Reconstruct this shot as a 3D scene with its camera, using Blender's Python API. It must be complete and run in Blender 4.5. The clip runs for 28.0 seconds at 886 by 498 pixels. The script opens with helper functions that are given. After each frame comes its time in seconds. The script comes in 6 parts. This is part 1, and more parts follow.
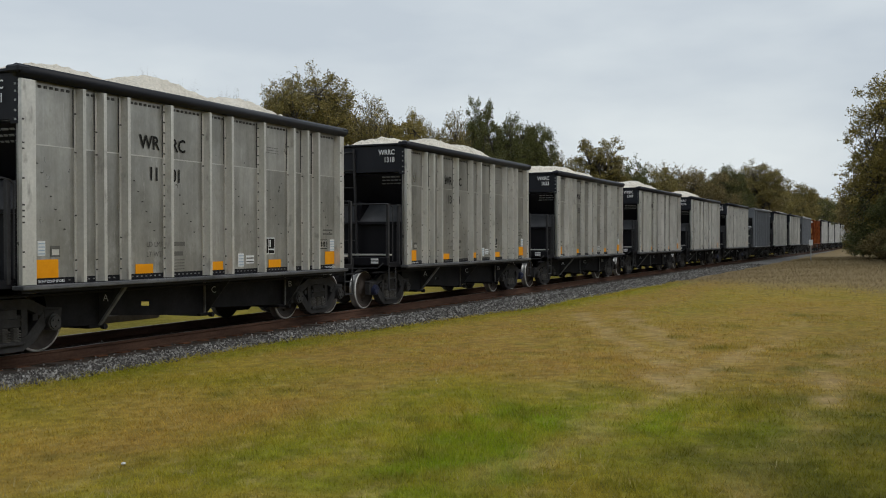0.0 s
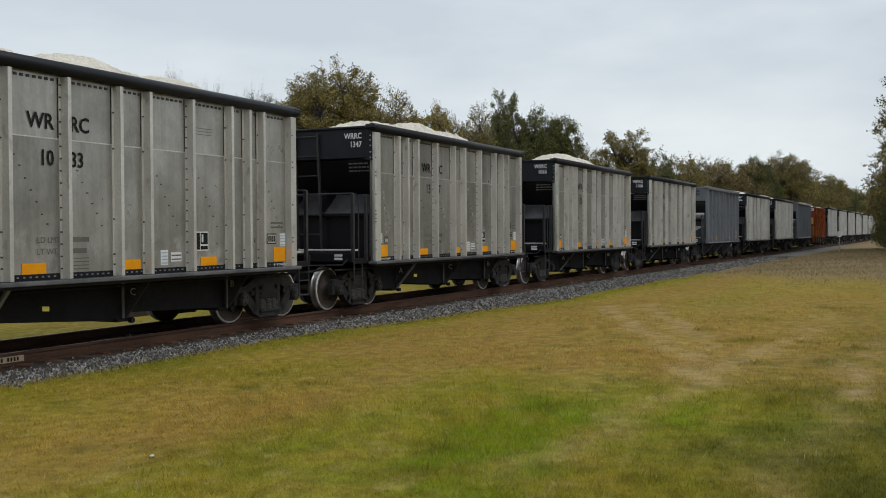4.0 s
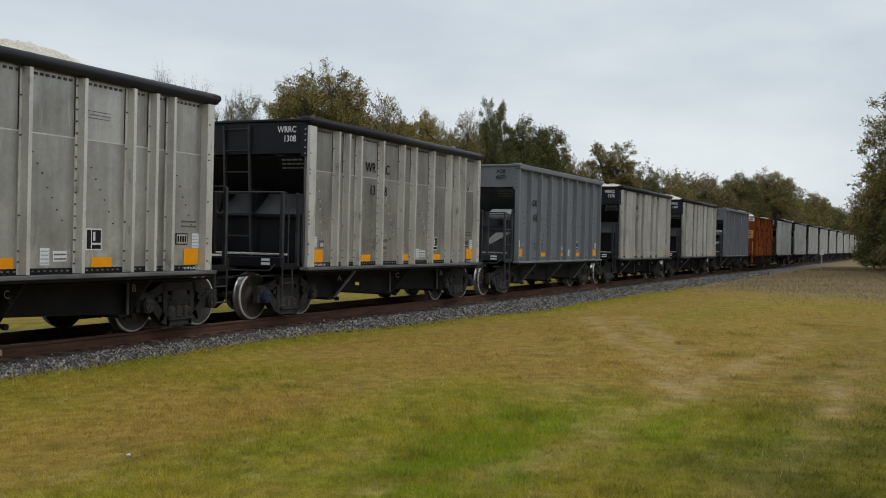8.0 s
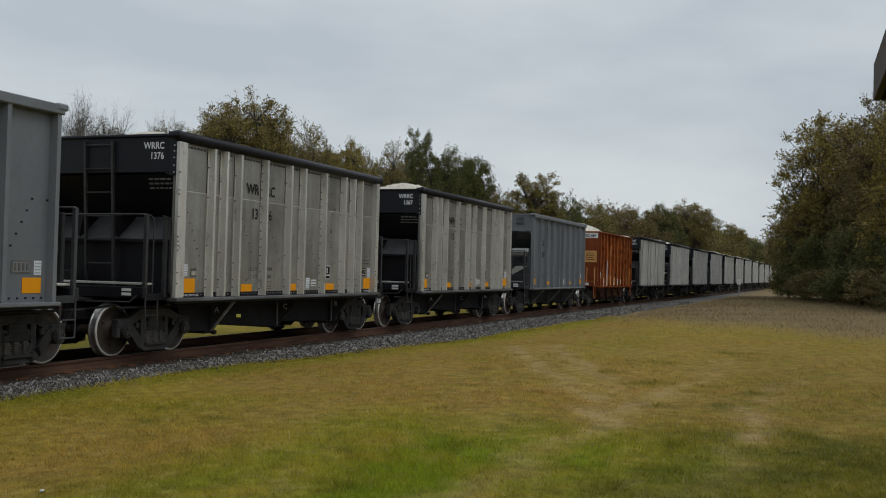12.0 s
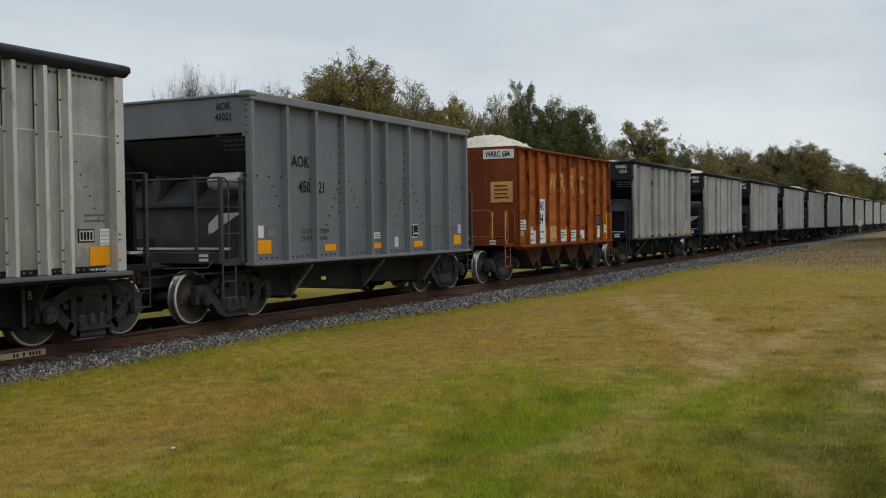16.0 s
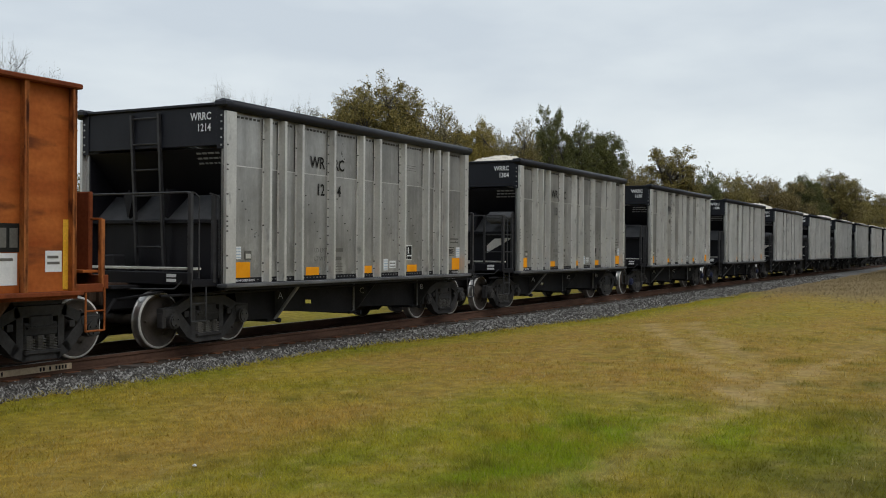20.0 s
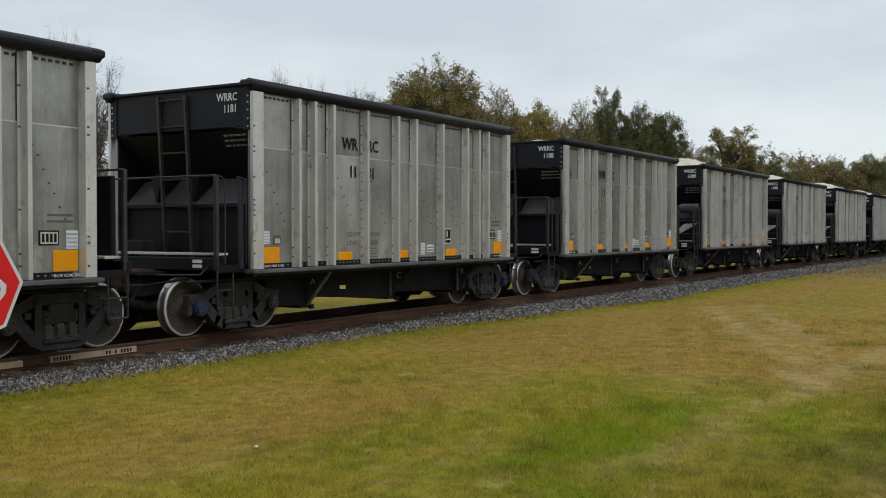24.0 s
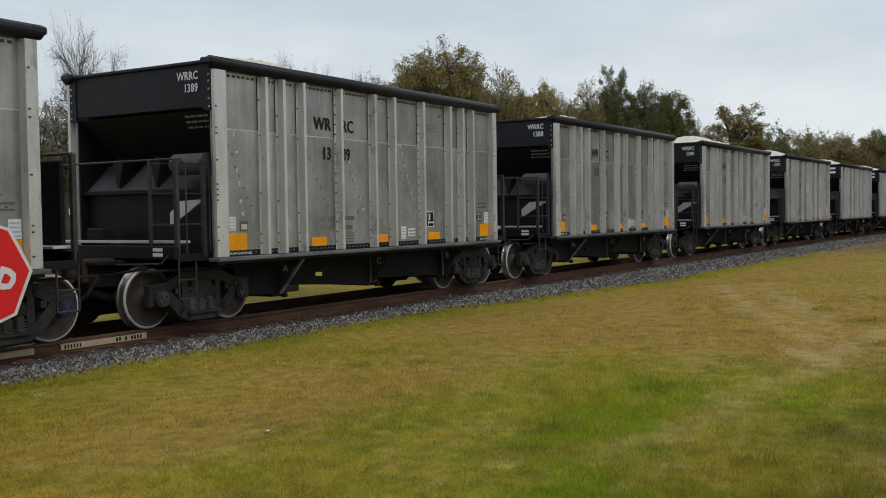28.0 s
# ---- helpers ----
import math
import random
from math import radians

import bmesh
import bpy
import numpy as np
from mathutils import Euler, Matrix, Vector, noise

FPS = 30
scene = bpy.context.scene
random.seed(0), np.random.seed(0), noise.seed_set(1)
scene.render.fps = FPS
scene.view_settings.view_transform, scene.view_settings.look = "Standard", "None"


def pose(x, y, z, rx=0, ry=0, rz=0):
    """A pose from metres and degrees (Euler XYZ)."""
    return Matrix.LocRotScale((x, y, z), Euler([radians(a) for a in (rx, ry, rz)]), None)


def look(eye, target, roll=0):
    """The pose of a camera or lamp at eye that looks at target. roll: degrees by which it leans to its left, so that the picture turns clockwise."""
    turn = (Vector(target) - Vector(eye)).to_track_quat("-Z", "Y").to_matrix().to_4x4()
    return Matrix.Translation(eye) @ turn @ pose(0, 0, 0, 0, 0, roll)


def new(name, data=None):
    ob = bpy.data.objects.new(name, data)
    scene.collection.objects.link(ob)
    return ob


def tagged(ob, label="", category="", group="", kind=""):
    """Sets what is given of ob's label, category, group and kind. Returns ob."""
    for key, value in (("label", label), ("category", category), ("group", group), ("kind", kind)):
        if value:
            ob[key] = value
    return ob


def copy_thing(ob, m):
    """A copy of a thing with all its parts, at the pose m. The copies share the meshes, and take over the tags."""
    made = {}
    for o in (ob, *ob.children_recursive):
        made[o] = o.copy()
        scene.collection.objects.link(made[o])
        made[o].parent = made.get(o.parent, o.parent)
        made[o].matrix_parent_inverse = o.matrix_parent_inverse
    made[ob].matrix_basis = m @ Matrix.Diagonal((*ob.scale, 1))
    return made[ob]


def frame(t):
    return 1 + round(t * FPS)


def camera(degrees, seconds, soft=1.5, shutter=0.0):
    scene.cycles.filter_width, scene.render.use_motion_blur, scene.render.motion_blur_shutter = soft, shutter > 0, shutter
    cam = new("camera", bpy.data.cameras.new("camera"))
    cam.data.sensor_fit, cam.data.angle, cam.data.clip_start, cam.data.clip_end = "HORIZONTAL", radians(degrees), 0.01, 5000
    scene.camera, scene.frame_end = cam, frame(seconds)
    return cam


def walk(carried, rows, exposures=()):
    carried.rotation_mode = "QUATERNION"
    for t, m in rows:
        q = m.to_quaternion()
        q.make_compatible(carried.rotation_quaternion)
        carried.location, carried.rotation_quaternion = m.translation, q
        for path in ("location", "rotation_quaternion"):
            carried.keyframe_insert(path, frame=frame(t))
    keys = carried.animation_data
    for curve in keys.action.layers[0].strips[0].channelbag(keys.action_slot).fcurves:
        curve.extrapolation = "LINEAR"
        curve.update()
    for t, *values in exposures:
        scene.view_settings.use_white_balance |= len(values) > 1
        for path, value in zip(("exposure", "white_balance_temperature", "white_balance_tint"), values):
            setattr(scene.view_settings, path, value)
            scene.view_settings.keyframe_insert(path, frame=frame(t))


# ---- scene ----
# Exposure drift of the film camera: seconds, stops
EXPOSURES = [(0.0, -0.02), (2.0, 0.2), (5.0, 0.05), (8.0, 0.05), (9.0, -0.12), (10.0, -0.19), (11.0, -0.2), (12.5, -0.25), (15.0, -0.05), (16.0, -0.04), (17.0, 0.08), (20.0, 0.1), (25.0, 0.08), (28.0, 0.05)]
cam = camera(47.809, 28.0, soft=1.0)
EYE = (0.0, 0.0, 1.919)
TURNS = [
    (0.0, 89.42, 0.10, -66.56),
    (0.5, 88.68, 0.72, -66.36),
    (1.0, 87.01, 0.16, -66.94),
    (1.5, 86.76, -0.35, -67.70),
    (2.0, 87.36, -0.47, -67.92),
    (2.5, 87.73, -0.40, -66.97),
    (4.5, 89.22, 0.44, -65.06),
    (5.0, 89.30, 0.14, -65.48),
    (5.5, 89.61, -0.27, -65.56),
    (6.0, 89.84, -0.23, -66.11),
    (6.5, 89.68, -0.09, -66.66),
    (7.0, 89.32, -0.47, -66.75),
    (7.5, 89.30, -0.56, -66.15),
    (8.0, 89.42, -1.36, -66.00),
    (8.5, 90.40, -2.05, -65.79),
    (9.0, 92.94, -1.14, -65.64),
    (9.5, 93.31, -0.67, -66.42),
    (10.0, 92.35, -1.54, -67.84),
    (10.5, 92.15, -1.85, -67.78),
    (11.0, 92.09, -1.28, -67.34),
    (11.5, 91.66, -1.87, -68.11),
    (12.0, 91.20, -1.48, -70.26),
    (12.5, 91.21, -0.61, -70.98),
    (14.5, 90.22, 0.49, -66.78),
    (15.0, 89.88, 0.71, -65.22),
    (15.5, 89.44, 1.30, -64.77),
    (16.0, 88.57, 0.71, -64.12),
    (16.5, 88.38, 0.41, -64.04),
    (17.0, 89.19, 0.73, -64.20),
    (17.5, 89.65, 0.66, -64.19),
    (18.0, 89.53, 0.59, -64.02),
    (18.5, 89.64, 0.55, -63.85),
    (19.0, 89.74, -0.01, -64.12),
    (19.5, 89.89, -0.34, -63.47),
    (20.0, 89.88, -0.42, -62.65),
    (20.5, 89.95, 0.26, -61.64),
    (21.0, 89.91, 0.52, -60.67),
    (21.5, 89.65, 0.20, -60.26),
    (23.5, 89.01, 0.06, -60.06),
    (24.0, 88.91, -0.04, -59.39),
    (24.5, 88.65, 0.15, -58.62),
    (25.0, 88.44, 0.26, -58.22),
    (25.5, 88.48, 0.46, -58.25),
    (26.0, 88.54, 0.47, -58.75),
    (26.5, 88.34, 0.47, -58.55),
    (27.0, 88.18, 0.71, -58.99),
    (27.5, 87.93, 0.77, -59.09),
    (28.0, 87.91, 0.81, -58.98),
]
walk(cam, [(t, pose(*EYE, rx, ry, rz)) for t, rx, ry, rz in TURNS], EXPOSURES)

# ---- sky and light: bright overcast ----
world = bpy.data.worlds.new("overcast_sky")
scene.world = world
world.use_nodes = True
wn, wl = world.node_tree.nodes, world.node_tree.links
wn.clear()
SUN_EL, SUN_AZ = 48.0, 200.0
sky = wn.new("ShaderNodeTexSky")
sky.sky_type, sky.sun_disc = "NISHITA", False
sky.sun_elevation, sky.sun_rotation = radians(SUN_EL), radians(SUN_AZ)
sky.air_density, sky.dust_density = 1.2, 4.0
w_coord = wn.new("ShaderNodeTexCoord")
w_map = wn.new("ShaderNodeMapping")
w_map.inputs["Scale"].default_value = (1.0, 1.0, 3.2)
w_noise = wn.new("ShaderNodeTexNoise")
w_noise.inputs["Scale"].default_value, w_noise.inputs["Detail"].default_value = 2.6, 5.0
w_ramp = wn.new("ShaderNodeValToRGB")
w_ramp.color_ramp.elements[0].position, w_ramp.color_ramp.elements[0].color = 0.34, (5.85, 6.5, 7.15, 1)
w_ramp.color_ramp.elements[1].position, w_ramp.color_ramp.elements[1].color = 0.64, (7.9, 8.5, 8.75, 1)
w_mix = wn.new("ShaderNodeMixRGB")
w_mix.inputs[0].default_value = 0.9
w_bg = wn.new("ShaderNodeBackground")
w_bg.inputs["Strength"].default_value = 0.1
w_out = wn.new("ShaderNodeOutputWorld")
wl.new(w_coord.outputs["Generated"], w_map.inputs[0])
wl.new(w_map.outputs[0], w_noise.inputs["Vector"])
wl.new(w_noise.outputs["Fac"], w_ramp.inputs[0])
wl.new(sky.outputs[0], w_mix.inputs[1])
wl.new(w_ramp.outputs[0], w_mix.inputs[2])
wl.new(w_mix.outputs[0], w_bg.inputs[0])
wl.new(w_bg.outputs[0], w_out.inputs[0])

sun_data = bpy.data.lights.new("sun", "SUN")
sun_data.energy, sun_data.angle, sun_data.color = 0.7, radians(25), (1.0, 0.97, 0.92)
sun = new("sun", sun_data)
sun.matrix_world = look((math.sin(radians(SUN_AZ)) * 30, math.cos(radians(SUN_AZ)) * 30, 34), (0, 0, 0))

# ---- mesh and material helpers ----
class Shape:
    """Collects vertices and faces for one mesh."""

    def __init__(self):
        self.v, self.f, self.m = [], [], []

    def add(self, verts, faces, mi=0):
        n = len(self.v)
        self.v += [tuple(p) for p in verts]
        self.f += [tuple(i + n for i in fc) for fc in faces]
        self.m += [mi] * len(faces)
        return self

    def box(self, x0, x1, y0, y1, z0, z1, c=0.0, mi=0):
        if c <= 0:
            vs = [(x, y, z) for x in (x0, x1) for y in (y0, y1) for z in (z0, z1)]
            return self.add(vs, [(0, 1, 3, 2), (4, 6, 7, 5), (0, 4, 5, 1), (2, 3, 7, 6), (0, 2, 6, 4), (1, 5, 7, 3)], mi)
        lo, hi, vs = (x0, y0, z0), (x1, y1, z1), []
        for i in range(8):
            s = [(i >> k) & 1 for k in range(3)]
            for a in range(3):
                vs.append([(hi[k] if s[k] else lo[k]) if k == a else (hi[k] - c if s[k] else lo[k] + c) for k in range(3)])
        fs = []
        for a in range(3):
            b, d = (a + 1) % 3, (a + 2) % 3
            for s in (0, 1):
                q = [(s << a) | (i << b) | (j << d) for i, j in ((0, 0), (1, 0), (1, 1), (0, 1))]
                fs.append([k * 3 + a for k in (q if s else q[::-1])])
            for i in (0, 1):
                for j in (0, 1):
                    p, q = (i << b) | (j << d), (1 << a) | (i << b) | (j << d)
                    fc = [p * 3 + b, q * 3 + b, q * 3 + d, p * 3 + d]
                    fs.append(fc if (i ^ j) else fc[::-1])
        for i in range(8):
            t = [i * 3, i * 3 + 1, i * 3 + 2]
            fs.append(t if bin(i).count("1") % 2 else t[::-1])
        return self.add(vs, fs, mi)

    def tube(self, p, q, r, n=8, r2=None, mi=0, caps=True):
        p, q = Vector(p), Vector(q)
        d = (q - p).normalized()
        u = d.orthogonal().normalized()
        w = d.cross(u)
        r2 = r if r2 is None else r2
        vs = []
        for c, rr in ((p, r), (q, r2)):
            for i in range(n):
                a = 2 * math.pi * i / n
                vs.append(c + (u * math.cos(a) + w * math.sin(a)) * rr)
        fs = [(i, (i + 1) % n, n + (i + 1) % n, n + i) for i in range(n)]
        if caps:
            fs += [tuple(range(n))[::-1], tuple(range(n, 2 * n))]
        return self.add(vs, fs, mi)

    def pipe(self, pts, r, n=6, mi=0):
        for a, b in zip(pts, pts[1:]):
            self.tube(a, b, r, n, mi=mi)
        return self

    def prism(self, poly, axis, a, b, mi=0):
        """poly: 2-D outline in the two other axes in order; swept along the axis from a to b."""
        n = len(poly)
        place = {"x": lambda u, v, t: (t, u, v), "y": lambda u, v, t: (u, t, v), "z": lambda u, v, t: (u, v, t)}[axis]
        vs = [place(u, v, a) for u, v in poly] + [place(u, v, b) for u, v in poly]
        fs = [(i, (i + 1) % n, n + (i + 1) % n, n + i) for i in range(n)] + [tuple(range(n))[::-1], tuple(range(n, 2 * n))]
        return self.add(vs, fs, mi)

    def lathe(self, prof, n=32, mi=0, mis=None):
        """prof: (y, radius) pairs turned about the y axis."""
        k, vs, base = len(prof), [], len(self.v)
        for y, r in prof:
            for i in range(n):
                a = 2 * math.pi * i / n
                vs.append((math.cos(a) * r, y, math.sin(a) * r))
        self.v += vs
        for j in range(k - 1):
            for i in range(n):
                self.f.append((base + j * n + i, base + j * n + (i + 1) % n, base + (j + 1) * n + (i + 1) % n, base + (j + 1) * n + i))
                self.m.append(mis[j] if mis else mi)
        return self

    def mesh(self, name, mats, smooth=False):
        me = bpy.data.meshes.new(name)
        me.from_pydata(self.v, [], self.f)
        bm = bmesh.new()
        bm.from_mesh(me)
        bmesh.ops.recalc_face_normals(bm, faces=bm.faces)
        bm.to_mesh(me)
        bm.free()
        for m in (mats if isinstance(mats, (list, tuple)) else [mats]):
            me.materials.append(m)
        me.polygons.foreach_set("material_index", self.m)
        if smooth:
            me.polygons.foreach_set("use_smooth", [True] * len(me.polygons))
        me.update()
        return me


def part(name, shape, material, parent, label="", at=None, smooth=False):
    """Links a shape (or a ready mesh) as one mesh object under a thing or part."""
    me = shape.mesh(name, material, smooth) if isinstance(shape, Shape) else shape
    ob = new(name, me)
    ob.parent = parent
    if at is not None:
        ob.matrix_basis = at
    if label:
        ob["label"] = label
    return ob


def thing(name, shape, material, label, category, group="", kind="", smooth=False):
    me = None if shape is None else shape.mesh(name, material, smooth)
    return tagged(new(name, me), label, category, group, kind)


def nodes_of(name):
    m = bpy.data.materials.new(name)
    m.use_nodes = True
    return m, m.node_tree.nodes, m.node_tree.links, m.node_tree.nodes["Principled BSDF"]


def paint(name, c1, c2, rough=0.6, metal=0.0, scale=(2, 2, 2), fine=60.0, bump=0.15, rnd=0.0, c3=None, spots=(0.62, 0.72), spot_scale=3.0,
          bump_dist=0.01, fine_mix=0.35, spec=0.5):
    """Two-scale surface: broad drift c1 to c2, fine grain, and optional spots of c3; rnd varies it from object to object."""
    m, n, l, b = nodes_of(name)
    co, mp = n.new("ShaderNodeTexCoord"), n.new("ShaderNodeMapping")
    l.new(co.outputs["Object"], mp.inputs[0])
    mp.inputs["Scale"].default_value = scale
    info = n.new("ShaderNodeObjectInfo")
    if rnd:
        sh = n.new("ShaderNodeVectorMath")
        sh.operation = "SCALE"
        sh.inputs[0].default_value = (37.0, 19.0, 53.0)
        l.new(info.outputs["Random"], sh.inputs["Scale"])
        l.new(sh.outputs[0], mp.inputs["Location"])
    nz = n.new("ShaderNodeTexNoise")
    nz.inputs["Scale"].default_value, nz.inputs["Detail"].default_value, nz.inputs["Roughness"].default_value = 1.0, 6.0, 0.6
    l.new(mp.outputs[0], nz.inputs["Vector"])
    rp = n.new("ShaderNodeValToRGB")
    rp.color_ramp.elements[0].position, rp.color_ramp.elements[0].color = 0.32, (*c1, 1)
    rp.color_ramp.elements[1].position, rp.color_ramp.elements[1].color = 0.68, (*c2, 1)
    l.new(nz.outputs["Fac"], rp.inputs[0])
    nf = n.new("ShaderNodeTexNoise")
    nf.inputs["Scale"].default_value, nf.inputs["Detail"].default_value = fine, 3.0
    l.new(co.outputs["Object"], nf.inputs["Vector"])
    mr = n.new("ShaderNodeMapRange")
    mr.inputs["To Min"].default_value, mr.inputs["To Max"].default_value = 1 - fine_mix, 1 + fine_mix
    l.new(nf.outputs["Fac"], mr.inputs["Value"])
    col = rp.outputs["Color"]
    if c3:
        ns = n.new("ShaderNodeTexNoise")
        ns.inputs["Scale"].default_value, ns.inputs["Detail"].default_value = spot_scale, 8.0
        l.new(mp.outputs[0], ns.inputs["Vector"])
        r3 = n.new("ShaderNodeValToRGB")
        r3.color_ramp.elements[0].position, r3.color_ramp.elements[1].position = spots
        l.new(ns.outputs["Fac"], r3.inputs[0])
        mx = n.new("ShaderNodeMixRGB")
        mx.inputs[2].default_value = (*c3, 1)
        l.new(r3.outputs["Color"], mx.inputs[0])
        l.new(col, mx.inputs[1])
        col = mx.outputs[0]
    mul = n.new("ShaderNodeVectorMath")
    mul.operation = "SCALE"
    l.new(col, mul.inputs[0])
    l.new(mr.outputs[0], mul.inputs["Scale"])
    out = mul.outputs[0]
    if rnd:
        m2 = n.new("ShaderNodeMapRange")
        m2.inputs["To Min"].default_value, m2.inputs["To Max"].default_value = 1 - rnd, 1 + rnd
        l.new(info.outputs["Random"], m2.inputs["Value"])
        mu2 = n.new("ShaderNodeVectorMath")
        mu2.operation = "SCALE"
        l.new(out, mu2.inputs[0])
        l.new(m2.outputs[0], mu2.inputs["Scale"])
        out = mu2.outputs[0]
    l.new(out, b.inputs["Base Color"])
    b.inputs["Roughness"].default_value, b.inputs["Metallic"].default_value = rough, metal
    b.inputs["Specular IOR Level"].default_value = spec
    if bump:
        bp = n.new("ShaderNodeBump")
        bp.inputs["Strength"].default_value, bp.inputs["Distance"].default_value = bump, bump_dist
        l.new(nf.outputs["Fac"], bp.inputs["Height"])
        l.new(bp.outputs[0], b.inputs["Normal"])
    return m


LETTERS = {}


def lettering(name, body, size, material, parent, at, align="LEFT", label="", bold=0.0):
    """Flat letters of the built-in font as a mesh; they lie in the part's x-y plane."""
    key = (body, size, align, bold, material.name)
    if key not in LETTERS:
        cu = bpy.data.curves.new(name, "FONT")
        cu.body, cu.size, cu.align_x, cu.offset, cu.resolution_u = body, size, align, bold, 2
        ob = bpy.data.objects.new(name, cu)
        me = bpy.data.meshes.new_from_object(ob)
        bpy.data.objects.remove(ob)
        me.name = name
        me.materials.clear()
        me.materials.append(material)
        LETTERS[key] = me
    return part(name, LETTERS[key], material, parent, label, at)

# ---- materials ----
def weathered_sheet(name, dark, light, rnd):
    """Bare sheet metal: cloudy dulling, run-down streaks, pale scrapes and small dents."""
    m, n, l, b = nodes_of(name)
    co, info, off = n.new("ShaderNodeTexCoord"), n.new("ShaderNodeObjectInfo"), n.new("ShaderNodeVectorMath")
    off.operation = "SCALE"
    off.inputs[0].default_value = (41.0, 23.0, 31.0)
    l.new(info.outputs["Random"], off.inputs["Scale"])

    def field(scale, detail, rough=.6):
        mp, nz = n.new("ShaderNodeMapping"), n.new("ShaderNodeTexNoise")
        mp.inputs["Scale"].default_value = scale
        l.new(co.outputs["Object"], mp.inputs[0])
        l.new(off.outputs[0], mp.inputs["Location"])
        nz.inputs["Scale"].default_value, nz.inputs["Detail"].default_value, nz.inputs["Roughness"].default_value = 1.0, detail, rough
        l.new(mp.outputs[0], nz.inputs["Vector"])
        return nz.outputs["Fac"]

    def ranged(fac, a, c, lo, hi):
        r = n.new("ShaderNodeMapRange")
        for k, v in (("From Min", a), ("From Max", c), ("To Min", lo), ("To Max", hi)):
            r.inputs[k].default_value = v
        l.new(fac, r.inputs["Value"])
        return r.outputs[0]

    def times(col, fac):
        s = n.new("ShaderNodeVectorMath")
        s.operation = "SCALE"
        l.new(col, s.inputs[0])
        l.new(fac, s.inputs["Scale"])
        return s.outputs[0]

    rp = n.new("ShaderNodeValToRGB")
    rp.color_ramp.elements[0].position, rp.color_ramp.elements[0].color = .34, (*dark, 1)
    rp.color_ramp.elements[1].position, rp.color_ramp.elements[1].color = .66, (*light, 1)
    l.new(field((.8, 1, .7), 6, .65), rp.inputs[0])
    col = times(rp.outputs[0], ranged(field((7.0, 1, .35), 5), .3, .7, .87, 1.13))
    col = times(col, ranged(field((26, 26, 14), 4), .2, .8, .90, 1.10))
    mx = n.new("ShaderNodeMixRGB")
    l.new(ranged(field((11.0, 1, 1.1), 7, .75), .60, .70, 0, .7), mx.inputs[0])
    l.new(col, mx.inputs[1])
    mx.inputs[2].default_value = (.50, .49, .465, 1)
    dk = n.new("ShaderNodeMixRGB")
    l.new(ranged(field((2.3, 1, 1.6), 8, .7), .60, .76, 0, .5), dk.inputs[0])
    l.new(mx.outputs[0], dk.inputs[1])
    dk.inputs[2].default_value = (dark[0] * .62, dark[1] * .60, dark[2] * .56, 1)
    # pale smears, stronger towards the bottom of the sheets
    xyz, both, sm = n.new("ShaderNodeSeparateXYZ"), n.new("ShaderNodeMath"), n.new("ShaderNodeMixRGB")
    l.new(co.outputs["Object"], xyz.inputs[0])
    both.operation = "MULTIPLY"
    l.new(ranged(field((2.4, 1, 1.5), 7, .7), .51, .64, 0, .75), both.inputs[0])
    l.new(ranged(xyz.outputs["Z"], 2.1, 1.2, 0, 1), both.inputs[1])
    l.new(both.outputs[0], sm.inputs[0])
    l.new(dk.outputs[0], sm.inputs[1])
    sm.inputs[2].default_value = (.52, .515, .50, 1)
    l.new(times(sm.outputs[0], ranged(info.outputs["Random"], 0, 1, 1 - rnd, 1 + rnd)), b.inputs["Base Color"])
    b.inputs["Metallic"].default_value = .68
    l.new(ranged(field((3, 1, 2), 4), .3, .7, .27, .44), b.inputs["Roughness"])
    bp = n.new("ShaderNodeBump")
    bp.inputs["Strength"].default_value, bp.inputs["Distance"].default_value = .25, .02
    l.new(field((2.6, 1, 2.2), 3), bp.inputs["Height"])
    l.new(bp.outputs[0], b.inputs["Normal"])
    return m


M_ALU = weathered_sheet("weathered_galvanised_side", (0.238, 0.232, 0.210), (0.400, 0.391, 0.362), .11)
M_ALUGREY = weathered_sheet("dull_grey_galvanised_side", (0.222, 0.220, 0.211), (0.392, 0.388, 0.374), .11)
M_RIBGREY = paint("dull_grey_galvanised_rib", (0.46, 0.456, 0.442), (0.61, 0.604, 0.582), 0.42, 0.45, (2.5, 2, 1.0), 25, 0.05, 0.07, (0.23, 0.228, 0.22), (0.60, 0.78), 3.0, fine_mix=0.16)
M_RIB = paint("worn_galvanised_rib", (0.47, 0.46, 0.432), (0.62, 0.607, 0.57), 0.42, 0.45, (2.5, 2, 1.0), 25, 0.05, 0.07, (0.25, 0.24, 0.215), (0.60, 0.78), 3.0, fine_mix=0.16)
M_BLACK = paint("black_car_paint", (0.0048, 0.0046, 0.0068), (0.0092, 0.0090, 0.0125), 0.55, 0.0, (1.5, 1.5, 0.7), 30, 0.08, 0.15, fine_mix=0.3, spec=0.2)
# dusty black whose grey also holds the sky light on the sloping plate
M_APRON = paint("dusty_sky_lit_apron", (0.036, 0.037, 0.042), (0.080, 0.082, 0.088), 0.6, 0.0, (2, 2, 2), 30, 0.1, 0.15)
# black raised in tone, since the upright panel catches more light than the slope
M_ENDP = paint("lit_black_end_panel", (0.007, 0.008, 0.0125), (0.013, 0.0145, 0.021), 0.55, 0.0, (1.5, 1.5, 0.7), 30, 0.08, 0.15, fine_mix=0.3, spec=0.25)
M_LADDER = paint("scuffed_dark_ladder", (0.011, 0.011, 0.0135), (0.030, 0.030, 0.034), 0.5, 0.0, (5, 5, 5), 40, 0.1, 0.1)
